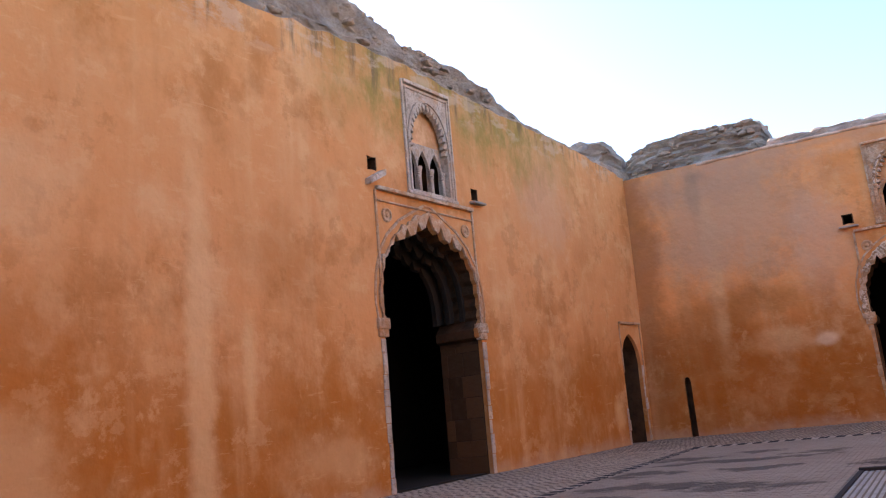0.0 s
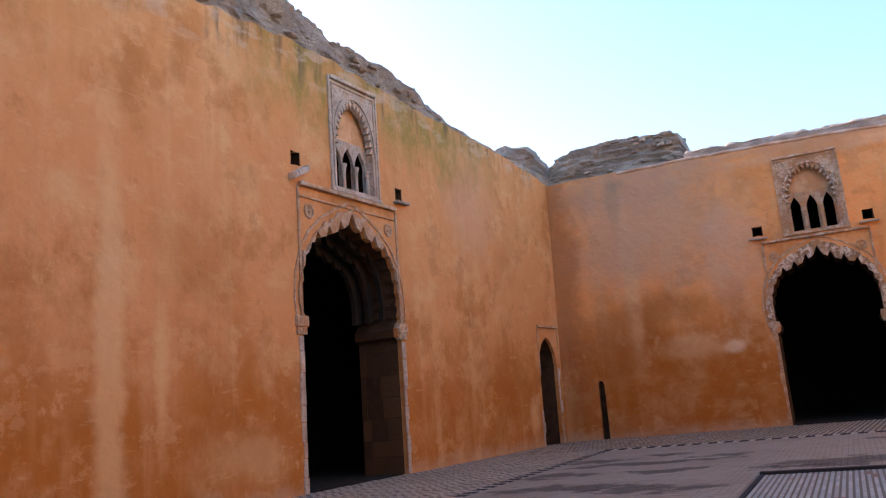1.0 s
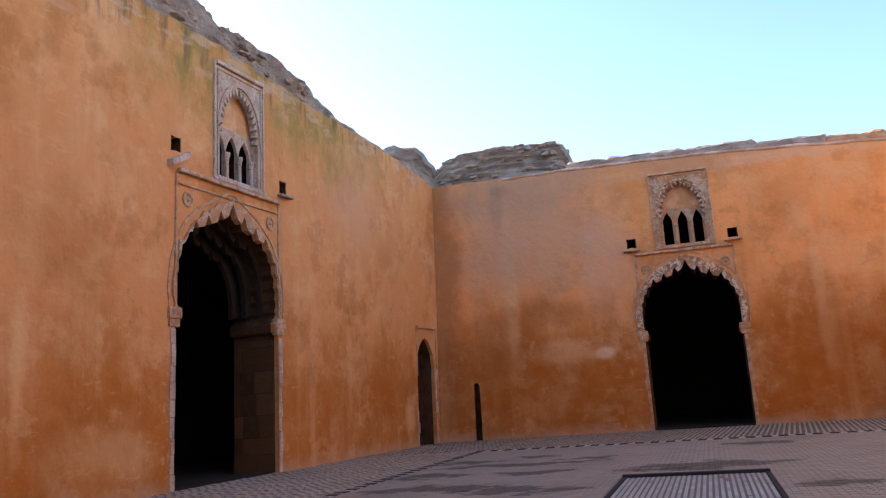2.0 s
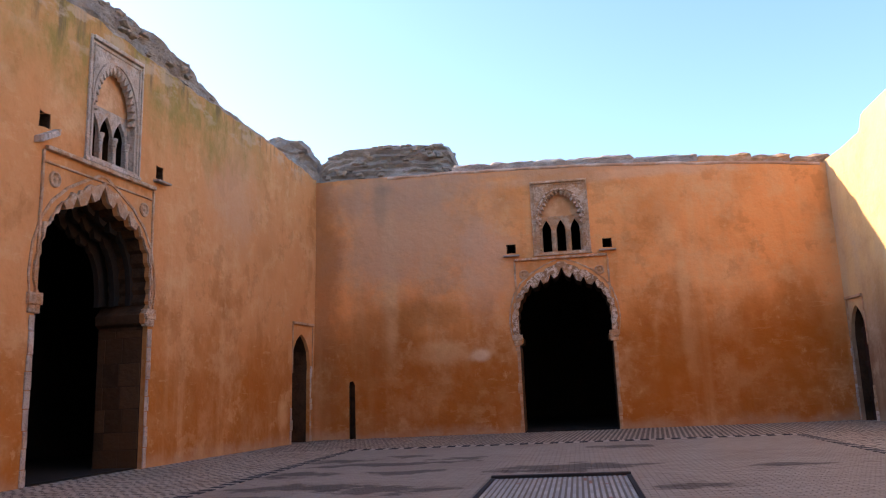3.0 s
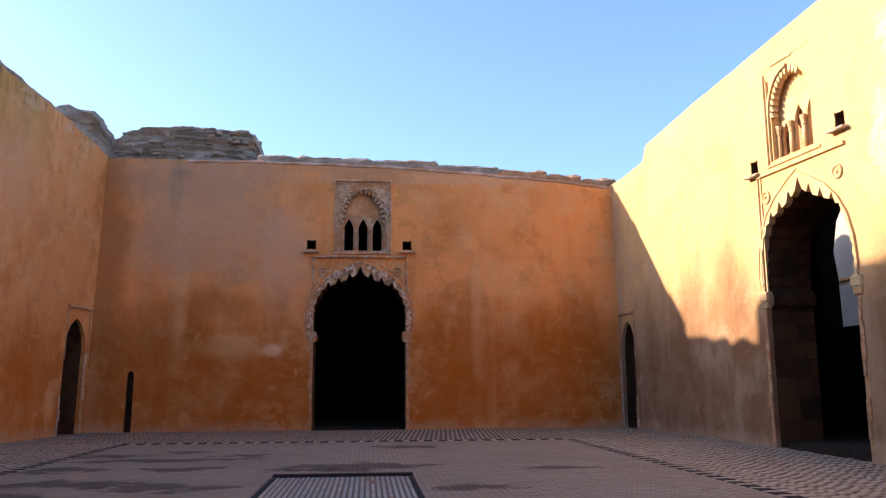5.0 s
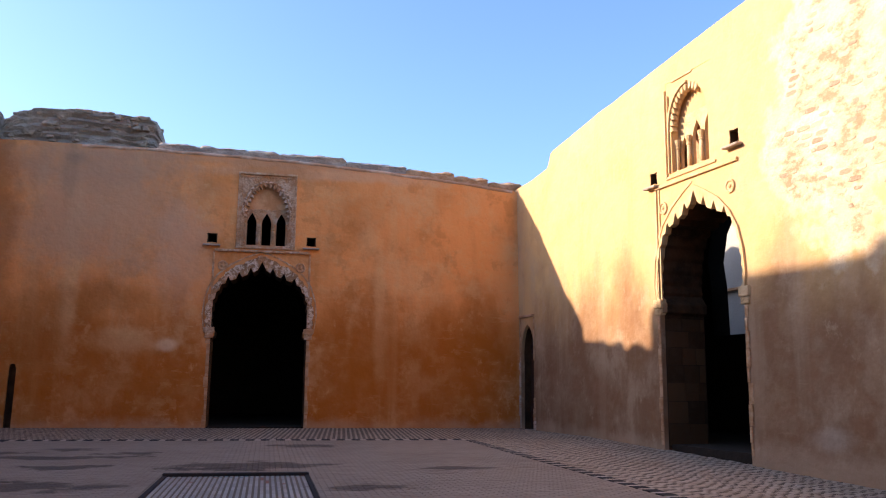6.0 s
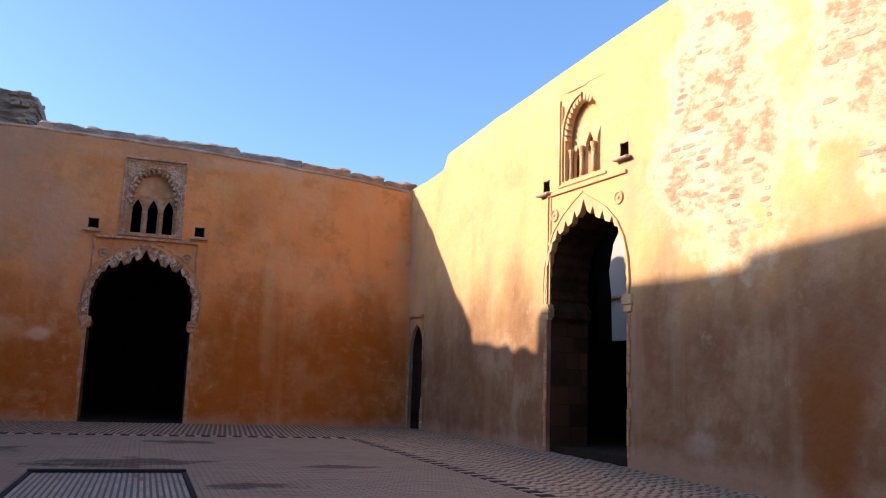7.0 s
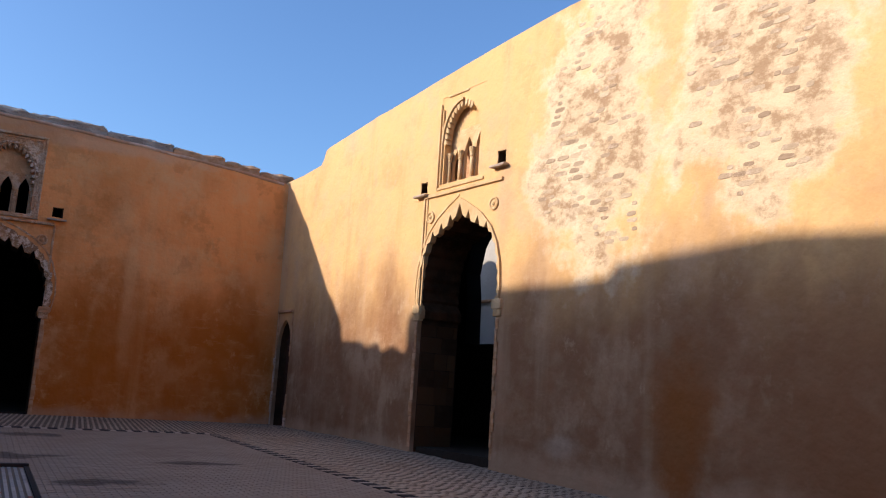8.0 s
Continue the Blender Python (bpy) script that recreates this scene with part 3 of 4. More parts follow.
            part("inner_rib", plate(w, outer + list(reversed(hang)), [], d, d + 0.08), m_deep_shade, e, "scalloped rib inside the arch, near black for shade")
        part("string_course", block(w, u0, u1, p.door(0, 3.425)[1], p.door(0, 3.45)[1], -0.025, 0.0, 0.006), m_carved, e)
    return e


def turned(w, u, zb, zt, profile, n=10):
    """A turned shape standing in a wall: (radius, share of the height) pairs."""
    bm = bmesh.new()
    rings = [[bm.verts.new(w(u + r * math.cos(6.2832 * i / n), zb + (zt - zb) * t, 0.10 + r * math.sin(6.2832 * i / n) * 0.85)) for i in range(n)] for r, t in profile]
    for r0, r1 in zip(rings, rings[1:]):
        for i in range(n):
            bm.faces.new((r0[i - 1], r0[i], r1[i], r1[i - 1]))
    bm.faces.new(rings[0]), bm.faces.new(rings[-1])
    return bm


def tooth(w, x, z, dx, dz, size, d0, d1, k):
    """A small pointed stucco tooth hanging from an arch: its root at (x, z), its tip along (dx, dz)."""
    bm = bmesh.new()
    px, pz = -dz, dx
    flat = [(-0.5, -0.25), (0.5, -0.25), (0.46, 0.45), (0.0, 1.0), (-0.46, 0.45)]
    loops = []
    for d, shrink in ((d0, 0.88), (d0 + 0.012, 1.0), (d1, 1.0)):
        loops.append([bm.verts.new(w(*k(x + (px * a * shrink + dx * b * 1.3 * shrink) * size, z + (pz * a * shrink + dz * b * 1.3 * shrink) * size), d)) for a, b in flat])
    for l0, l1 in zip(loops, loops[1:]):
        for i in range(5):
            bm.faces.new((l0[i - 1], l0[i], l1[i], l1[i - 1]))
    bm.faces.new(loops[0]), bm.faces.new(list(reversed(loops[-1])))
    return bm


def window(p, number, plate_material):
    """A niche with a toothed arch, an orange panel and three lancets between slender columns."""
    w = p.w
    east = p is P_EAST
    m_carved = m_limewash if east else m_grey if p is P_WEST else m_stucco
    m_tooth = m_lace if p is P_NORTH else m_carved
    text = "triple lancet window in a sunlit niche, one side of its frame lost" if east else "triple lancet window in a carved scalloped stucco niche"
    e = tagged(new(f"window_{number}"), text, "window", "lancet windows of the court", "structure")
    rear = 0.125 if p is P_WEST else 0.145
    head = p.head
    u0, z0 = p.win(-0.567, 3.665)
    u1, z1 = p.win(0.567, head - 0.005)
    half = niche_half(p.apex)
    border = part("window_frame", plate(w, [(u0, z0), (u1, z0), (u1, z1), (u0, z1)], [both(half, p.win)], 0.003 if east else -0.012, rear - 0.005), plate_material if east else m_carved, e, "plain plaster round the arch" if east else "carved grey stucco frame with scalloped arch")
    # mouldings round the frame; on the sunlit wall only one side is left
    sides = ((-0.6, -0.567, 3.64, head - 0.1), (-0.52, -0.495, 3.7, head - 0.2)) if east else ((-0.6, -0.567, 3.64, head + 0.05), (0.567, 0.6, 3.64, head + 0.05), (-0.525, -0.505, 3.7, head - 0.03), (0.505, 0.525, 3.7, head - 0.03))
    for a, b, c, d in sides:
        (ua, za), (ub, zb) = p.win(a, c), p.win(b, d)
        part("side_moulding", block(w, ua, ub, za, zb, -0.032, 0.0, 0.006), m_carved, border)
    for a, b, c, d, out in ((-0.4, 0.12, head - 0.03, head, -0.02),) if east else ((-0.567, 0.567, head, head + 0.05, -0.06), (-0.5, 0.5, head - 0.055, head - 0.03, -0.03)):
        (ua, za), (ub, zb) = p.win(a, c), p.win(b, d)
        part("head_moulding", block(w, ua, ub, za, zb, out, 0.0, 0.008), m_carved, border)
    # the raised ring and the teeth of the arch
    outer, inner = [(x + 0.055 if x else 0.0, z + 0.05) for x, z in half[1:]], [(x + 0.02 if x else 0.0, z + 0.018) for x, z in half[1:]]
    if east:
        ring = [p.win(-x, z) for x, z in outer] + [p.win(-x, z) for x, z in reversed(inner)]
    else:
        ring = both(outer, p.win) + list(reversed(both(inner, p.win)))
    part("arch_ring", plate(w, ring, [], -0.036, 0.002), m_tooth, border)
    n = 9
    pts = half[1:]
    for s in (-1, 1):
        for i in range(n):
            f = (i + 0.35) / n * (len(pts) - 1)
            j = min(int(f), len(pts) - 2)
            (xa, za), (xb, zb) = pts[j], pts[j + 1]
            x, z = xa + (xb - xa) * (f - j), za + (zb - za) * (f - j)
            if east and s > 0 and i < 6:
                continue
            dx, dz = zb - za, -(xb - xa)
            ln = math.hypot(dx, dz)
            dx, dz = -abs(dx) / ln, -abs(dz) / ln
            # hang the upper teeth more steeply
            dz -= 0.6
            ln = math.hypot(dx, dz)
            part("tooth", tooth(w, s * x, z, s * dx / ln, dz / ln, 0.07, -0.01, 0.075, p.win), m_tooth, border)
    lw = 0.092 if p is P_NORTH else 0.13 if p is P_WEST else 0.105
    drop = 0.1 if p is P_WEST else 0.0
    tops = (4.22, 4.36, 4.42) if east else (4.42, 4.42, 4.42)
    lancets = [both([(lw, 3.70), (lw, t - 0.28 - drop), (lw * 1.07, t - 0.23 - drop), (lw * 0.93, t - 0.16 - drop), (lw * 0.66, t - 0.1 - drop), (lw * 0.3, t - 0.045 - drop), (0.0, t - drop)], lambda x, z, c=c: p.win(c + x, z)) for c, t in zip((-0.3, 0.0, 0.3), tops)]
    zm = p.win(0, 4.5 - drop)[1]
    part("lancet_panel", plate(w, [(u0, z0), (u1, z0), (u1, zm), (u0, zm)], lancets, rear, rear + 0.055), m_carved, e, "pale stucco panel pierced by three lancets")
    part("tympanum", plate(w, [(u0, zm), (u1, zm), (u1, z1), (u0, z1)], [], rear + 0.006, rear + 0.055), plate_material if east else m_panel, e, "orange plastered panel under the arch")
    if east:
        # Added shallow plate so the lancets read brown, not black.
        part("lancet_back", block(w, u0, u1, z0, zm, rear + 0.16, rear + 0.2), m_jamb, e, "added brown plate closing the lancets")
    for c in (-0.44, -0.15, 0.15, 0.44):
        u, zb = p.win(c, 3.68)
        zt = p.win(c, 4.17 - drop)[1]
        shaft = part("colonnette", turned(w, u, zb, zt, ((0.036, 0.0), (0.032, 0.74))), m_carved, e, "slender pale engaged column", True)
        part("base", turned(w, u, zb, zt, ((0.05, 0.0), (0.052, 0.05), (0.046, 0.09), (0.036, 0.13))), m_carved, shaft)
        part("capital", turned(w, u, zb, zt, ((0.033, 0.72), (0.044, 0.76), (0.035, 0.8), (0.055, 0.93), (0.058, 1.0))), m_carved, shaft)
    (ua, za), (ub, zb) = p.win(-0.61, 3.62), p.win(0.61, 3.66)
    part("window_sill", block(w, ua, ub, za, zb, -0.025 if east else -0.05, 0.14, 0.01), m_carved, e)
    return e


def socket(p, u, z, lean):
    e = tagged(new("wall_socket"), "square beam socket in the wall with a small ledge", "socket", "beam sockets")
    w = p.w
    bm = bmesh.new()
    vs = []
    for a, b in ((-0.17, -0.03 - lean - abs(lean) * 0.9), (0.17, -0.03 + lean - abs(lean) * 0.9)):
        for d, dz in ((-0.11, -0.02), (0.1, 0.0)):
            for t in (0.0, 0.085 if lean else 0.035):
                vs.append(bm.verts.new(w(u + a, z - 0.125 + b + dz + t, d)))
    for f in ((0, 1, 3, 2), (4, 6, 7, 5), (0, 4, 5, 1), (2, 3, 7, 6), (0, 2, 6, 4), (1, 5, 7, 3)):
        bm.faces.new([vs[i] for i in f])
    bmesh.ops.bevel(bm, geom=list(bm.edges), offset=0.008, segments=2, affect="EDGES")
    part("ledge", bm, m_grey if lean else m_coping, e)
    # Lining added to darken the hole: shade put into its colour.
    bm = block(w, u - 0.115, u - 0.085, z - 0.1, z + 0.1, 0.012, 0.4)
    block(w, u + 0.082, u + 0.115, z - 0.1, z + 0.1, 0.012, 0.4, 0, bm)
    block(w, u - 0.085, u + 0.082, z + 0.085, z + 0.115, 0.012, 0.4, 0, bm)
    part("lining", bm, m_reveal, e, "added sides of the socket, darkened for shade")
    # Near-black plate standing in for the shade deep in the hole.
    part("back", block(w, u - 0.14, u + 0.14, z - 0.15, z + 0.15, THICK + 0.002, THICK + 0.05), m_deep_shade, e)


PORTALS = ((P_NORTH, "scalloped horseshoe archway in worn pale stucco, dark inside", m_north), (P_WEST, "tall scalloped horseshoe archway with crumbling stone jambs", m_west), (P_EAST, "sunlit scalloped horseshoe archway open to a dark room", m_east))
for i, (p, label, mat) in enumerate(PORTALS):
    archway(p, label)
    window(p, i + 1, mat)
    for j, (u, z) in enumerate(p.sockets):
        socket(p, u, z, -0.09 if p is P_WEST and j == 0 else 0.0)


def small_door(w, outline, number, u0, u1, z, deep, label):
    e = tagged(new(f"door_{number}"), label, "door", kind="structure")
    part("lintel", block(w, u0, u1, z, z + 0.05, -0.05, 0.0, 0.01), m_jamb, e)
    for u in (u0, u1 - 0.03):
        part("frame_strip", block(w, u, u + 0.03, 1.4, z, -0.018, 0.0, 0.005), m_jamb, e)
    us = [a for a, b in outline]
    n = 4
    for i in range(n):
        a = min(us) - 0.02 + (max(us) - min(us) + 0.04) * i / n
        b = min(us) - 0.02 + (max(us) - min(us) + 0.04) * (i + 1) / n
        part("plank", block(w, a + 0.004, b - 0.004, -0.02, 2.3, deep + 0.006 * (i % 2), deep + 0.06, 0.004), m_wood, e)
    for i, zz in enumerate((0.35, 1.0, 1.65)):
        part("batten", block(w, min(us), max(us), zz, zz + 0.1, deep - 0.03, deep - 0.002, 0.006), m_wood, e)
    rnd = random.Random(number)
    for s, u, top in ((-1, min(us), 1.5), (1, max(us), 0.5)):
        zz = 0.0
        while zz < top:
            h, wide = rnd.uniform(0.1, 0.26), rnd.uniform(0.03, 0.085)
            a, b = (u - wide, u - 0.001) if s < 0 else (u + 0.001, u + wide)
            part("jamb_stone", block(w, a, b, zz + 0.006, zz + h, -rnd.uniform(0.01, 0.035), 0.0, 0.008), m_grey if rnd.random() < 0.6 else m_jamb, e)
            zz += h


small_door(WEST, D_WEST, 1, 0.05, 1.09, 2.39, 0.42, "narrow pointed doorway with a closed dark wooden door")
small_door(EAST, D_EAST, 2, 0.02, 0.7, 2.31, 0.22, "narrow pointed doorway, dark wooden door, in the corner")
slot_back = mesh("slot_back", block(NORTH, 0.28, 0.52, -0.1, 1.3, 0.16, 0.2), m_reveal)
tagged(slot_back, "dark back of a narrow slit niche", "niche", kind="structure")

# ---- weathered tops ----
def stone(w, u, z, d, size, rnd):
    """A rough broken stone."""
    bm = bmesh.new()
    bmesh.ops.create_icosphere(bm, subdivisions=2, radius=1.0)
    off = rnd.uniform(0, 50)
    sx, sy, sz = size * rnd.uniform(0.8, 1.5), size * rnd.uniform(0.7, 1.1), size * rnd.uniform(0.4, 0.65)
    mid = w(u, z, d)
    for v in bm.verts:
        q = v.co.copy()
        f = 1 + 0.45 * noise.noise(q * 1.3 + Vector((off, 0, 0))) + 0.2 * noise.noise(q * 3.5 + Vector((0, off, 0)))
        c = Vector([math.copysign(abs(t) ** 0.7, t) for t in q]) * f
        v.co = mid + c.x * sx * w.u + c.y * sy * w.n + Vector((0, 0, c.z * sz))
    return bm


def mass(label, w, line, d0, d1, z0, count, **kw):
    """An eroded wall core: the packed mass and the broken stones that stand out of it."""
    e = tagged(new("rubble_core"), label, "rubble", "weathered wall tops")
    part("core", lumpy(w, line, d0, d1, z0, **kw), m_rubble, e)
    rnd = random.Random(int(line[0][0] * 10) + count)
    us, zs = [p[0] for p in line], [p[1] for p in line]
    for _ in range(count):
        u = rnd.uniform(us[0] + 0.1, min(us[-1], 13) - 0.1)
        top = float(np.interp(u, us, zs))
        on_top = rnd.random() < 0.45
        z, d = (top - 0.01, rnd.uniform(d0 + 0.05, d0 + 0.4)) if on_top else (rnd.uniform(z0 + 0.2, top - 0.05), d0 + 0.02)
        part("stone", stone(w, u, z, d, rnd.uniform(0.04, 0.095), rnd), m_stone, e)
    return e


mass("long eroded grey rubble core along the wall top", WEST, [(3.2, 5.9), (4.3, 6.22), (5.4, 6.44), (6.3, 6.52), (7.2, 6.61), (8.2, 6.78), (9.5, 6.88), (14, 7.0), (22, 7.0)], 0.17, 1.1, 5.55, 170, rough=0.15)
butt = mesh("wall_north_return", block(NORTH, -3.3, -0.62, -0.8, 5.45, 0.2, 1.45), m_rubble)
tagged(butt, "bare masonry of the wall carried on past the corner", "wall", kind="structure")
mass("eroded grey rubble lump behind the wall corner", NORTH, [(-3.2, 6.5), (-2.4, 6.9), (-1.5, 6.98), (-0.95, 6.86), (-0.6, 6.4)], 0.85, 1.5, 5.4, 30, rough=0.14, seed=4, strata=True)
mass("layered eroded rubble block on the wall top", NORTH, [(-0.5, 6.1), (-0.3, 6.42), (0.1, 6.56), (0.6, 6.57), (1.6, 6.57), (2.3, 6.5), (2.6, 6.4), (2.72, 6.1), (2.8, 5.85)], 0.82, 1.5, 5.4, 80, rough=0.07, seed=9, strata=True)
rnd = random.Random(4)
u = 2.75
while u < 10.6:
    lng = rnd.uniform(0.6, 1.5)
    base = float(np.interp(u + lng / 2, [q[0] for q in top_n], [q[1] for q in top_n]))
    bm = lumpy(NORTH, [(u, base + 0.125), (u + 0.03, base + 0.155), (u + lng - 0.04, base + 0.15 + rnd.uniform(-0.02, 0.02)), (u + lng, base + 0.12)], 0.1, 0.7, base - 0.06, rough=0.035, step=0.06, scale=4.5, seed=u)
    part("coping_stone", bm, m_coping if u < 7.6 else m_jamb, wall_north)
    u += lng + 0.006
bm = bmesh.new()
rings = []
for i in range(91):
    u = 1.3 + 9.0 * i / 90
    zt = float(np.interp(u, [q[0] for q in top_n], [q[1] for q in top_n])) - 0.03 + 0.025 * noise.noise(Vector((u * 1.7, 2, 0)))
    r = 0.035 + 0.012 * noise.noise(Vector((u * 3, 7, 0)))
    rings.append([bm.verts.new(NORTH(u, zt + r * math.sin(a), 0.01 - r * math.cos(a))) for a in (-1.5, -0.8, 0, 0.8, 1.5)])
for a, b in zip(rings, rings[1:]):
    for j in range(4):
        bm.faces.new((a[j], a[j + 1], b[j + 1], b[j]))
part("capping_roll", bm, m_capping, wall_north, "pale rounded plaster edge", True)
part("coping_stone", lumpy(WEST, [(-0.75, 5.8), (-0.1, 5.87), (0.3, 5.88), (0.42, 5.8), (0.8, 5.89), (0.98, 5.78), (1.3, 5.88), (1.6, 5.8), (2.4, 5.92), (4.4, 6.0)], 0.05, 0.5, 5.62, rough=0.05, step=0.06, seed=2), m_rubble, wall_west)


# ---- floor ----
def level(x, y):
    """The floor falls gently towards the foot of the east wall."""
    return -0.03 * max(0.0, min(1.0, (x - 8.4) / 2.6)) * max(0.0, min(9.0, -y - 3.0))


bm = bmesh.new()
nx, ny = 60, 60
grid = [[bm.verts.new((-4.2 + 20 * i / nx, -22.6 + 27 * j / ny, level(-4.2 + 20 * i / nx, -22.6 + 27 * j / ny) - 0.012)) for j in range(ny + 1)] for i in range(nx + 1)]
for i in range(nx):
    for j in range(ny):
        bm.faces.new((grid[i][j], grid[i + 1][j], grid[i + 1][j + 1], grid[i][j + 1]))
floor = mesh("floor", bm, m_grout)
tagged(floor, "grey tiled courtyard floor with worn grout", "floor", kind="structure")
bm = bmesh.new()
s = 2500
vs = [bm.verts.new(q) for q in ((-s, -s, -0.5), (s, -s, -0.5), (s, s, -0.5), (-s, s, -0.5))]
bm.faces.new(vs)
tagged(mesh("ground", bm, m_earth), "bare dry earth round the walls", "ground", kind="structure")


def west_x(y):
    return -0.472 + 0.088 * y


def east_x(y):
    return 10.435 - 0.133 * y


class Tiles:
    """Many small tiles in one mesh: bevelled slabs on the floor."""

    def __init__(self):
        self.v, self.f = [], []

    def add(self, x0, x1, y0, y1, proud=0.004):
        n, e = len(self.v), 0.004
        for x, y, z in ((x0, y0, -0.014), (x1, y0, -0.014), (x1, y1, -0.014), (x0, y1, -0.014), (x0 + e, y0 + e, proud), (x1 - e, y0 + e, proud), (x1 - e, y1 - e, proud), (x0 + e, y1 - e, proud)):
            self.v.append((x, y, z + level((x0 + x1) / 2, (y0 + y1) / 2)))
        self.f += [(n + 4, n + 5, n + 6, n + 7), (n, n + 1, n + 5, n + 4), (n + 1, n + 2, n + 6, n + 5), (n + 2, n + 3, n + 7, n + 6), (n + 3, n, n + 4, n + 7)]

    def make(self, name, material, parent, label, kind=""):
        me = bpy.data.meshes.new(name)
        me.from_pydata(self.v, [], self.f)
        me.materials.append(material)
        ob = new(name, me)
        ob.parent = parent
        return tagged(ob, label, kind=kind)


X0, X1, Y1 = 1.38, 8.40, -3.68          # the dashed border line
PX0, PX1, PY0, PY1 = 4.26, 5.53, -11.4, -9.02    # the inlaid panel
rnd = random.Random(11)

# dashed border line: dark tiles apart, light tiles between
one = Tiles()
one.add(-0.066, 0.066, -0.13, 0.13, 0.006)
me_x = one.make("border_tile", m_black, floor, "").data
first = bpy.data.objects["border_tile"]
bpy.data.objects.remove(first)
one = Tiles()
one.add(-0.072, 0.072, -0.075, 0.075, 0.006)
tmp = one.make("border_tile", m_black, floor, "")
me_y = tmp.data
bpy.data.objects.remove(tmp)


def dash(data, x, y):
    ob = new("border_tile", data)
    ob.parent = floor
    ob.location = (x + rnd.uniform(-0.006, 0.006), y + rnd.uniform(-0.004, 0.004), level(x, y))


gaps = Tiles()
x = X0
while x < X1:
    dash(me_x, x, Y1)
    gaps.add(x + 0.07, x + 0.166, Y1 - 0.13, Y1 + 0.13)
    x += 0.236
y = Y1 - 0.235
while y > -21.9:
    for bx in (X0, X1):
        dash(me_y, bx, y)
        gaps.add(bx - 0.065, bx + 0.065, y + 0.08, y + 0.175)
    y -= 0.255

# field inside the line
field = Tiles()
T = 0.06
spare = []
y = Y1 - 0.135 - T
row = 0
while y > -21.9:
    x = X0 + 0.045 + (row % 2) * -T
    while x < X1 - 0.05:
        a, b = max(x, X0 + 0.07), min(x + 2 * T, X1 - 0.07)
        inside = b > PX0 - 0.043 and a < PX1 + 0.043 and PY0 - 0.07 < y + T and y < PY1 + 0.1
        if inside and a < PX0 - 0.09:
            b, inside = min(b, PX0 - 0.043), False
        elif inside and b > PX1 + 0.09:
            a, inside = max(a, PX1 + 0.043), False
        if b - a > 0.03 and not inside:
            j = rnd.uniform(-0.002, 0.002)
            if -9.0 < y < -8.4 and 5.7 < a < 8.2 and b - a > 2 * T - 0.01 and len(spare) < 200:
                spare.append((a, y, j))
            else:
                field.add(a + 0.0015, b - 0.0015, y + 0.003, y + T - 0.003, 0.002 + j * 0.5)
        x += 2 * T
    y -= T
    row += 1
field.make("field_tiles", m_field, floor, "small square grey clay tiles", "stuff")

# band outside the line: narrow light and dark tiles set square to the walls
light, shade = Tiles(), Tiles()
S, Lg = 0.042, 0.235
y = Y1 + 0.135
row = 0
while y < -0.05:
    x = west_x(y) + 0.03
    k2 = 0
    while x < east_x(y) - 0.08:
        (light if k2 % 2 else shade).add(x + 0.003, x + S - 0.003, y + 0.003, min(y + Lg, -0.02) - 0.003, 0.003 + rnd.uniform(-0.002, 0.002))
        x += S
        k2 += 1
    y += Lg
    row += 1
for side in (-1, 1):
    x = X0 - 0.07 if side < 0 else X1 + 0.07
    col = 0
    while (x > west_x(-21.9)) if side < 0 else (x < east_x(-21.9)):
        a, b = (x - 0.062, x) if side < 0 else (x, x + 0.062)
        y = Y1 + 0.05 + rnd.uniform(0.0, 0.085) + (col % 2) * 0.085
        while y > -21.9:
            inside = a > west_x(y) - 0.1 if side < 0 else b < east_x(y) + 0.15
            if inside:
                lift = 0.003 + rnd.uniform(-0.002, 0.002)
                light.add(a + 0.004, b - 0.004, y - 0.125, y - 0.003, lift)
                shade.add(a + 0.004, b - 0.004, y - 0.167, y - 0.13, lift)
            y -= 0.17
        x += side * 0.062
        col += 1
light.make("light_band_tiles", m_light, floor, "narrow pale glazed tiles", "stuff")
shade.make("dark_band_tiles", m_shade, floor, "narrow dark glazed tiles", "stuff")
gaps.make("border_gap_tiles", m_gap, floor, "pale tiles between the dark dashes", "stuff")

# inlaid panel
panel = tagged(new("floor_panel"), "inlaid mosaic panel of pale and dark tile strips, black border", "mosaic")


def strip(name, x0, x1, y0, y1, material, h=0.006):
    b = bmesh.new()
    w = Wall((0, 0, 0), (1, 0, 0), (0, 1, 0), (0, 0, -1))
    part(name, block(w, x0, x1, y0, y1, -h, 0.014, 0.002, b), material, panel)


strip("kerb", PX0 - 0.04, PX1 + 0.04, PY1, PY1 + 0.09, m_black, 0.03)
for a in ((PX0 - 0.04, PX1 + 0.04, PY0 - 0.07, PY0), (PX0 - 0.04, PX0, PY0, PY1), (PX1, PX1 + 0.04, PY0, PY1)):
    strip("border", *a, m_black, 0.012)
strip("bed", PX0, PX1, PY0, PY1, m_shade, 0.001)
nrm = 27
wd = (PX1 - PX0) / nrm
for i in range(nrm):
    xa = PX0 + i * wd
    ladder = i in (4, 5, 21, 22)
    y = PY1 - 0.03
    n = 0
    while y > PY0 + 0.05:
        lng = 0.07 if ladder or n < 2 else 0.24
        mat = m_green if n < 2 and (i + n) % 2 else m_white
        if rnd.random() < 0.03:
            mat = m_red
        strip("tile", xa + 0.010, xa + wd - 0.010, max(y - lng + 0.012, PY0 + 0.02), y, mat)
        y -= lng
        n += 1
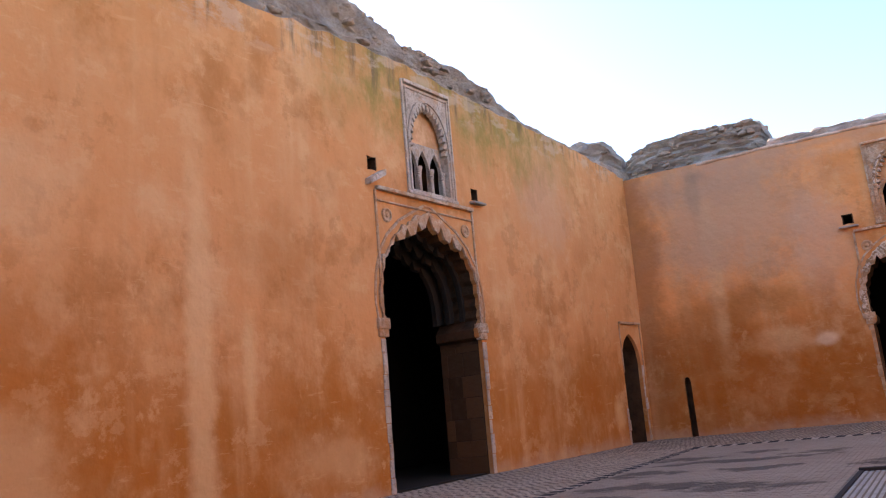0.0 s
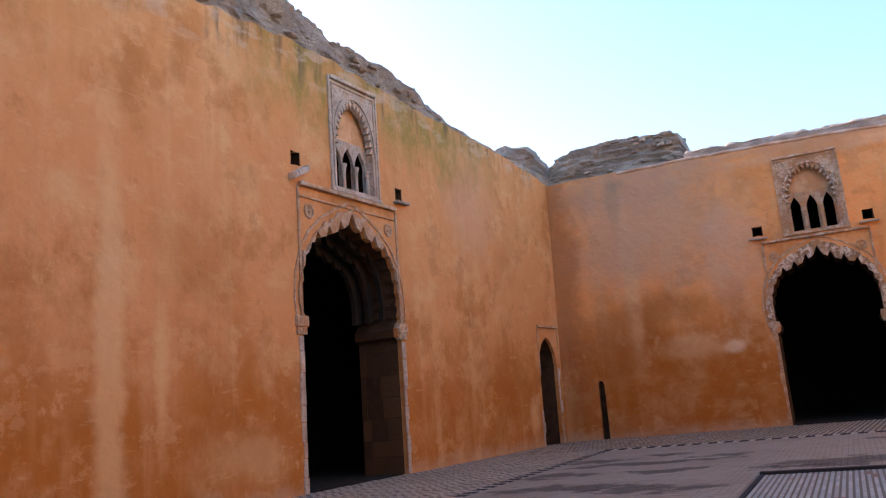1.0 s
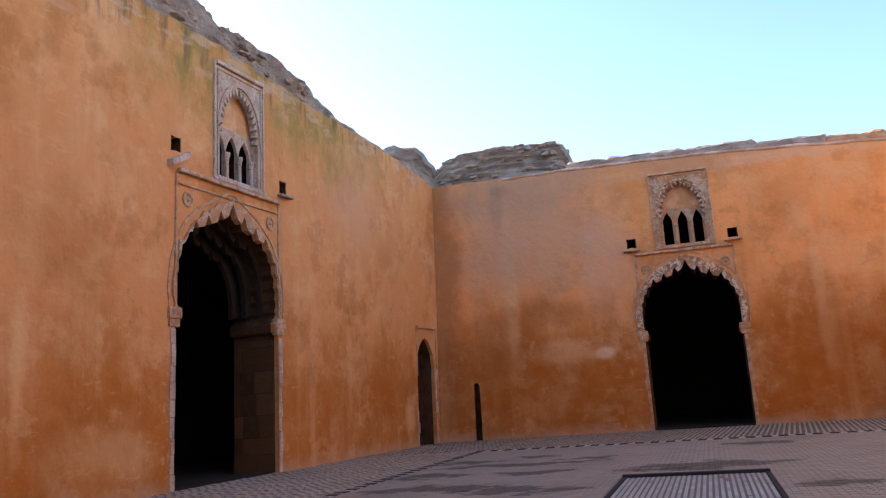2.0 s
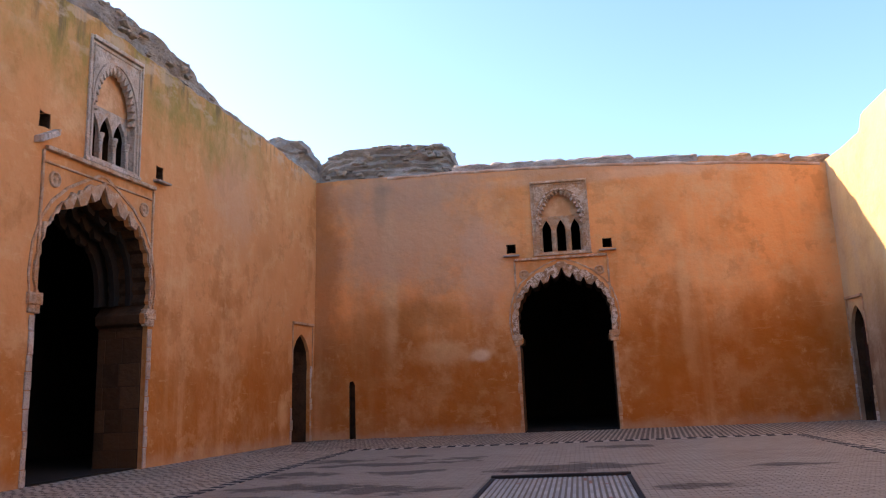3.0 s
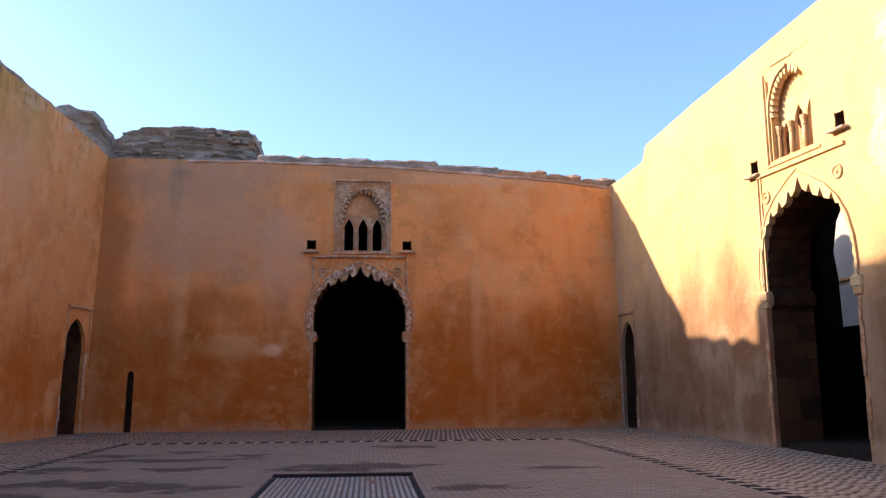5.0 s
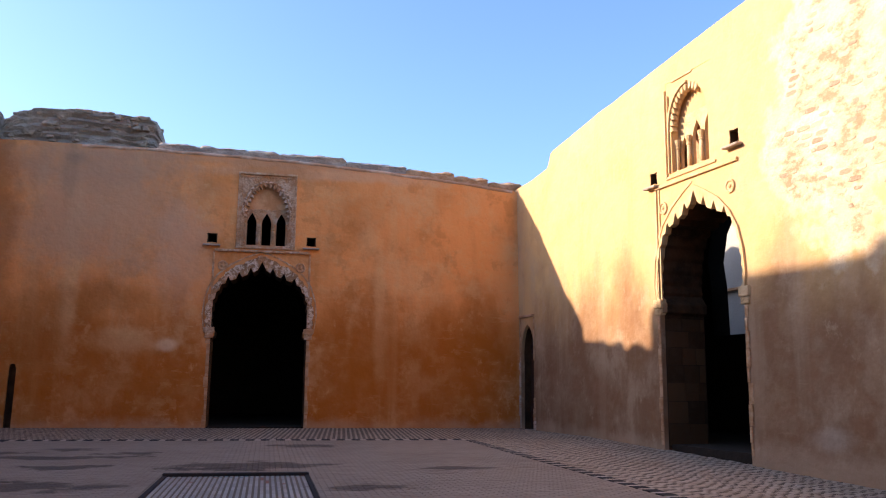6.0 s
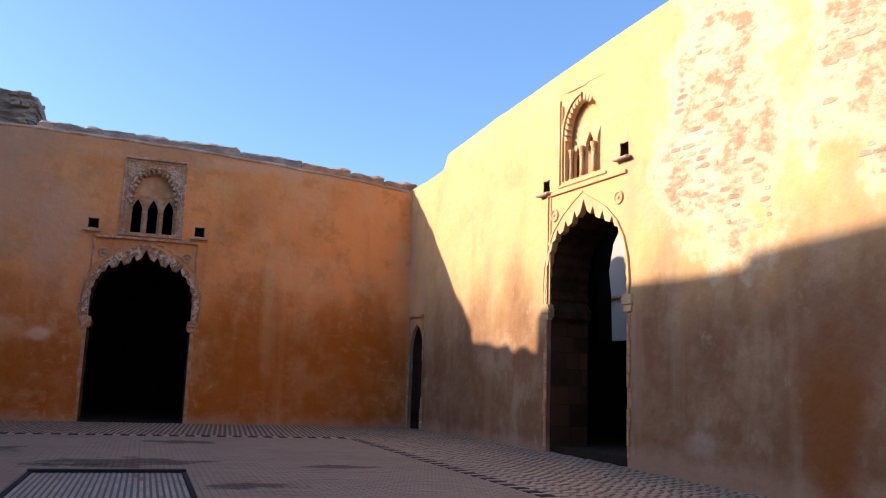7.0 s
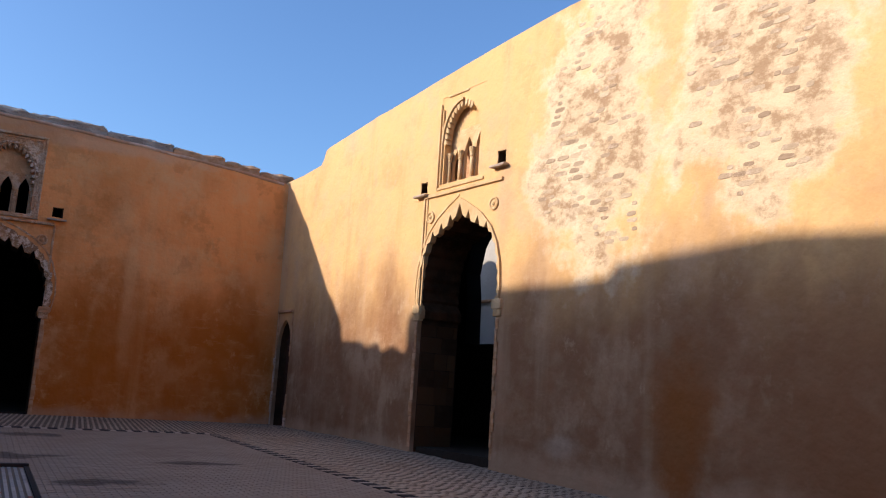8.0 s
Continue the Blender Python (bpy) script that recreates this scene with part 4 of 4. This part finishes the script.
# single field tiles on the near stretch
one = Tiles()
one.add(0.0015, 2 * T - 0.0015, 0.003, T - 0.003, 0.003)
tmp = one.make("field_tile", m_field_one, floor, "")
data = tmp.data
bpy.data.objects.remove(tmp)
for a, y, j in spare:
    ob = new("field_tile", data)
    ob.parent = floor
    ob.location = (a, y, level(a, y) + j)

# bare coursed stones in the patches of the east wall
rnd = random.Random(21)
stone_meshes = []
AT_ZERO = Wall((0, 0, 0), EAST.u, EAST.v, EAST.n)
for i in range(8):
    lng, high, out = rnd.uniform(0.08, 0.26), rnd.uniform(0.045, 0.085), rnd.uniform(0.001, 0.008)
    bm = bmesh.new()
    rim = [bm.verts.new(AT_ZERO(a * lng / 2 * rnd.uniform(0.85, 1.1), b * high / 2 * rnd.uniform(0.8, 1.15), 0.01)) for a, b in ((-1, -0.6), (-0.5, -1), (0.5, -1), (1, -0.5), (1, 0.6), (0.4, 1), (-0.6, 1), (-1, 0.5))]
    mid = sum((v.co for v in rim), Vector()) / 8
    top = [bm.verts.new(mid + (v.co - mid) * 0.8 - EAST.n * (out + 0.01) * rnd.uniform(0.8, 1.1)) for v in rim]
    for j in range(8):
        bm.faces.new((rim[j - 1], rim[j], top[j], top[j - 1]))
    bm.faces.new(top)
    bmesh.ops.recalc_face_normals(bm, faces=bm.faces)
    me = bpy.data.meshes.new("stone")
    bm.to_mesh(me)
    bm.free()
    me.materials.append(m_patch)
    stone_meshes.append(me)
count = 0
z = 2.85
while z < 6.25:
    for uc, zc, ru, rz in ((9.0, 4.5, 0.95, 1.95), (11.3, 4.5, 0.95, 1.45), (8.4, 3.65, 0.5, 0.55)):
        u = uc - ru * 1.2
        while u < uc + ru * 1.2:
            edge = math.hypot((u - uc) / ru, (z - zc) / rz) + 0.75 * noise.noise(Vector((u * 1.1, z * 1.1, 3.0)))
            if edge < 0.85 and rnd.random() < 0.6 and noise.noise(Vector((u * 1.7, z * 2.2, 9.0))) > -0.05 and count < 300:
                ob = new("stone", rnd.choice(stone_meshes))
                ob.parent = wall_east
                ob.location = EAST(u + rnd.uniform(-0.03, 0.03), z + rnd.uniform(-0.012, 0.012), 0.0)
                count += 1
            u += rnd.uniform(0.14, 0.26)
    z += rnd.uniform(0.085, 0.115)
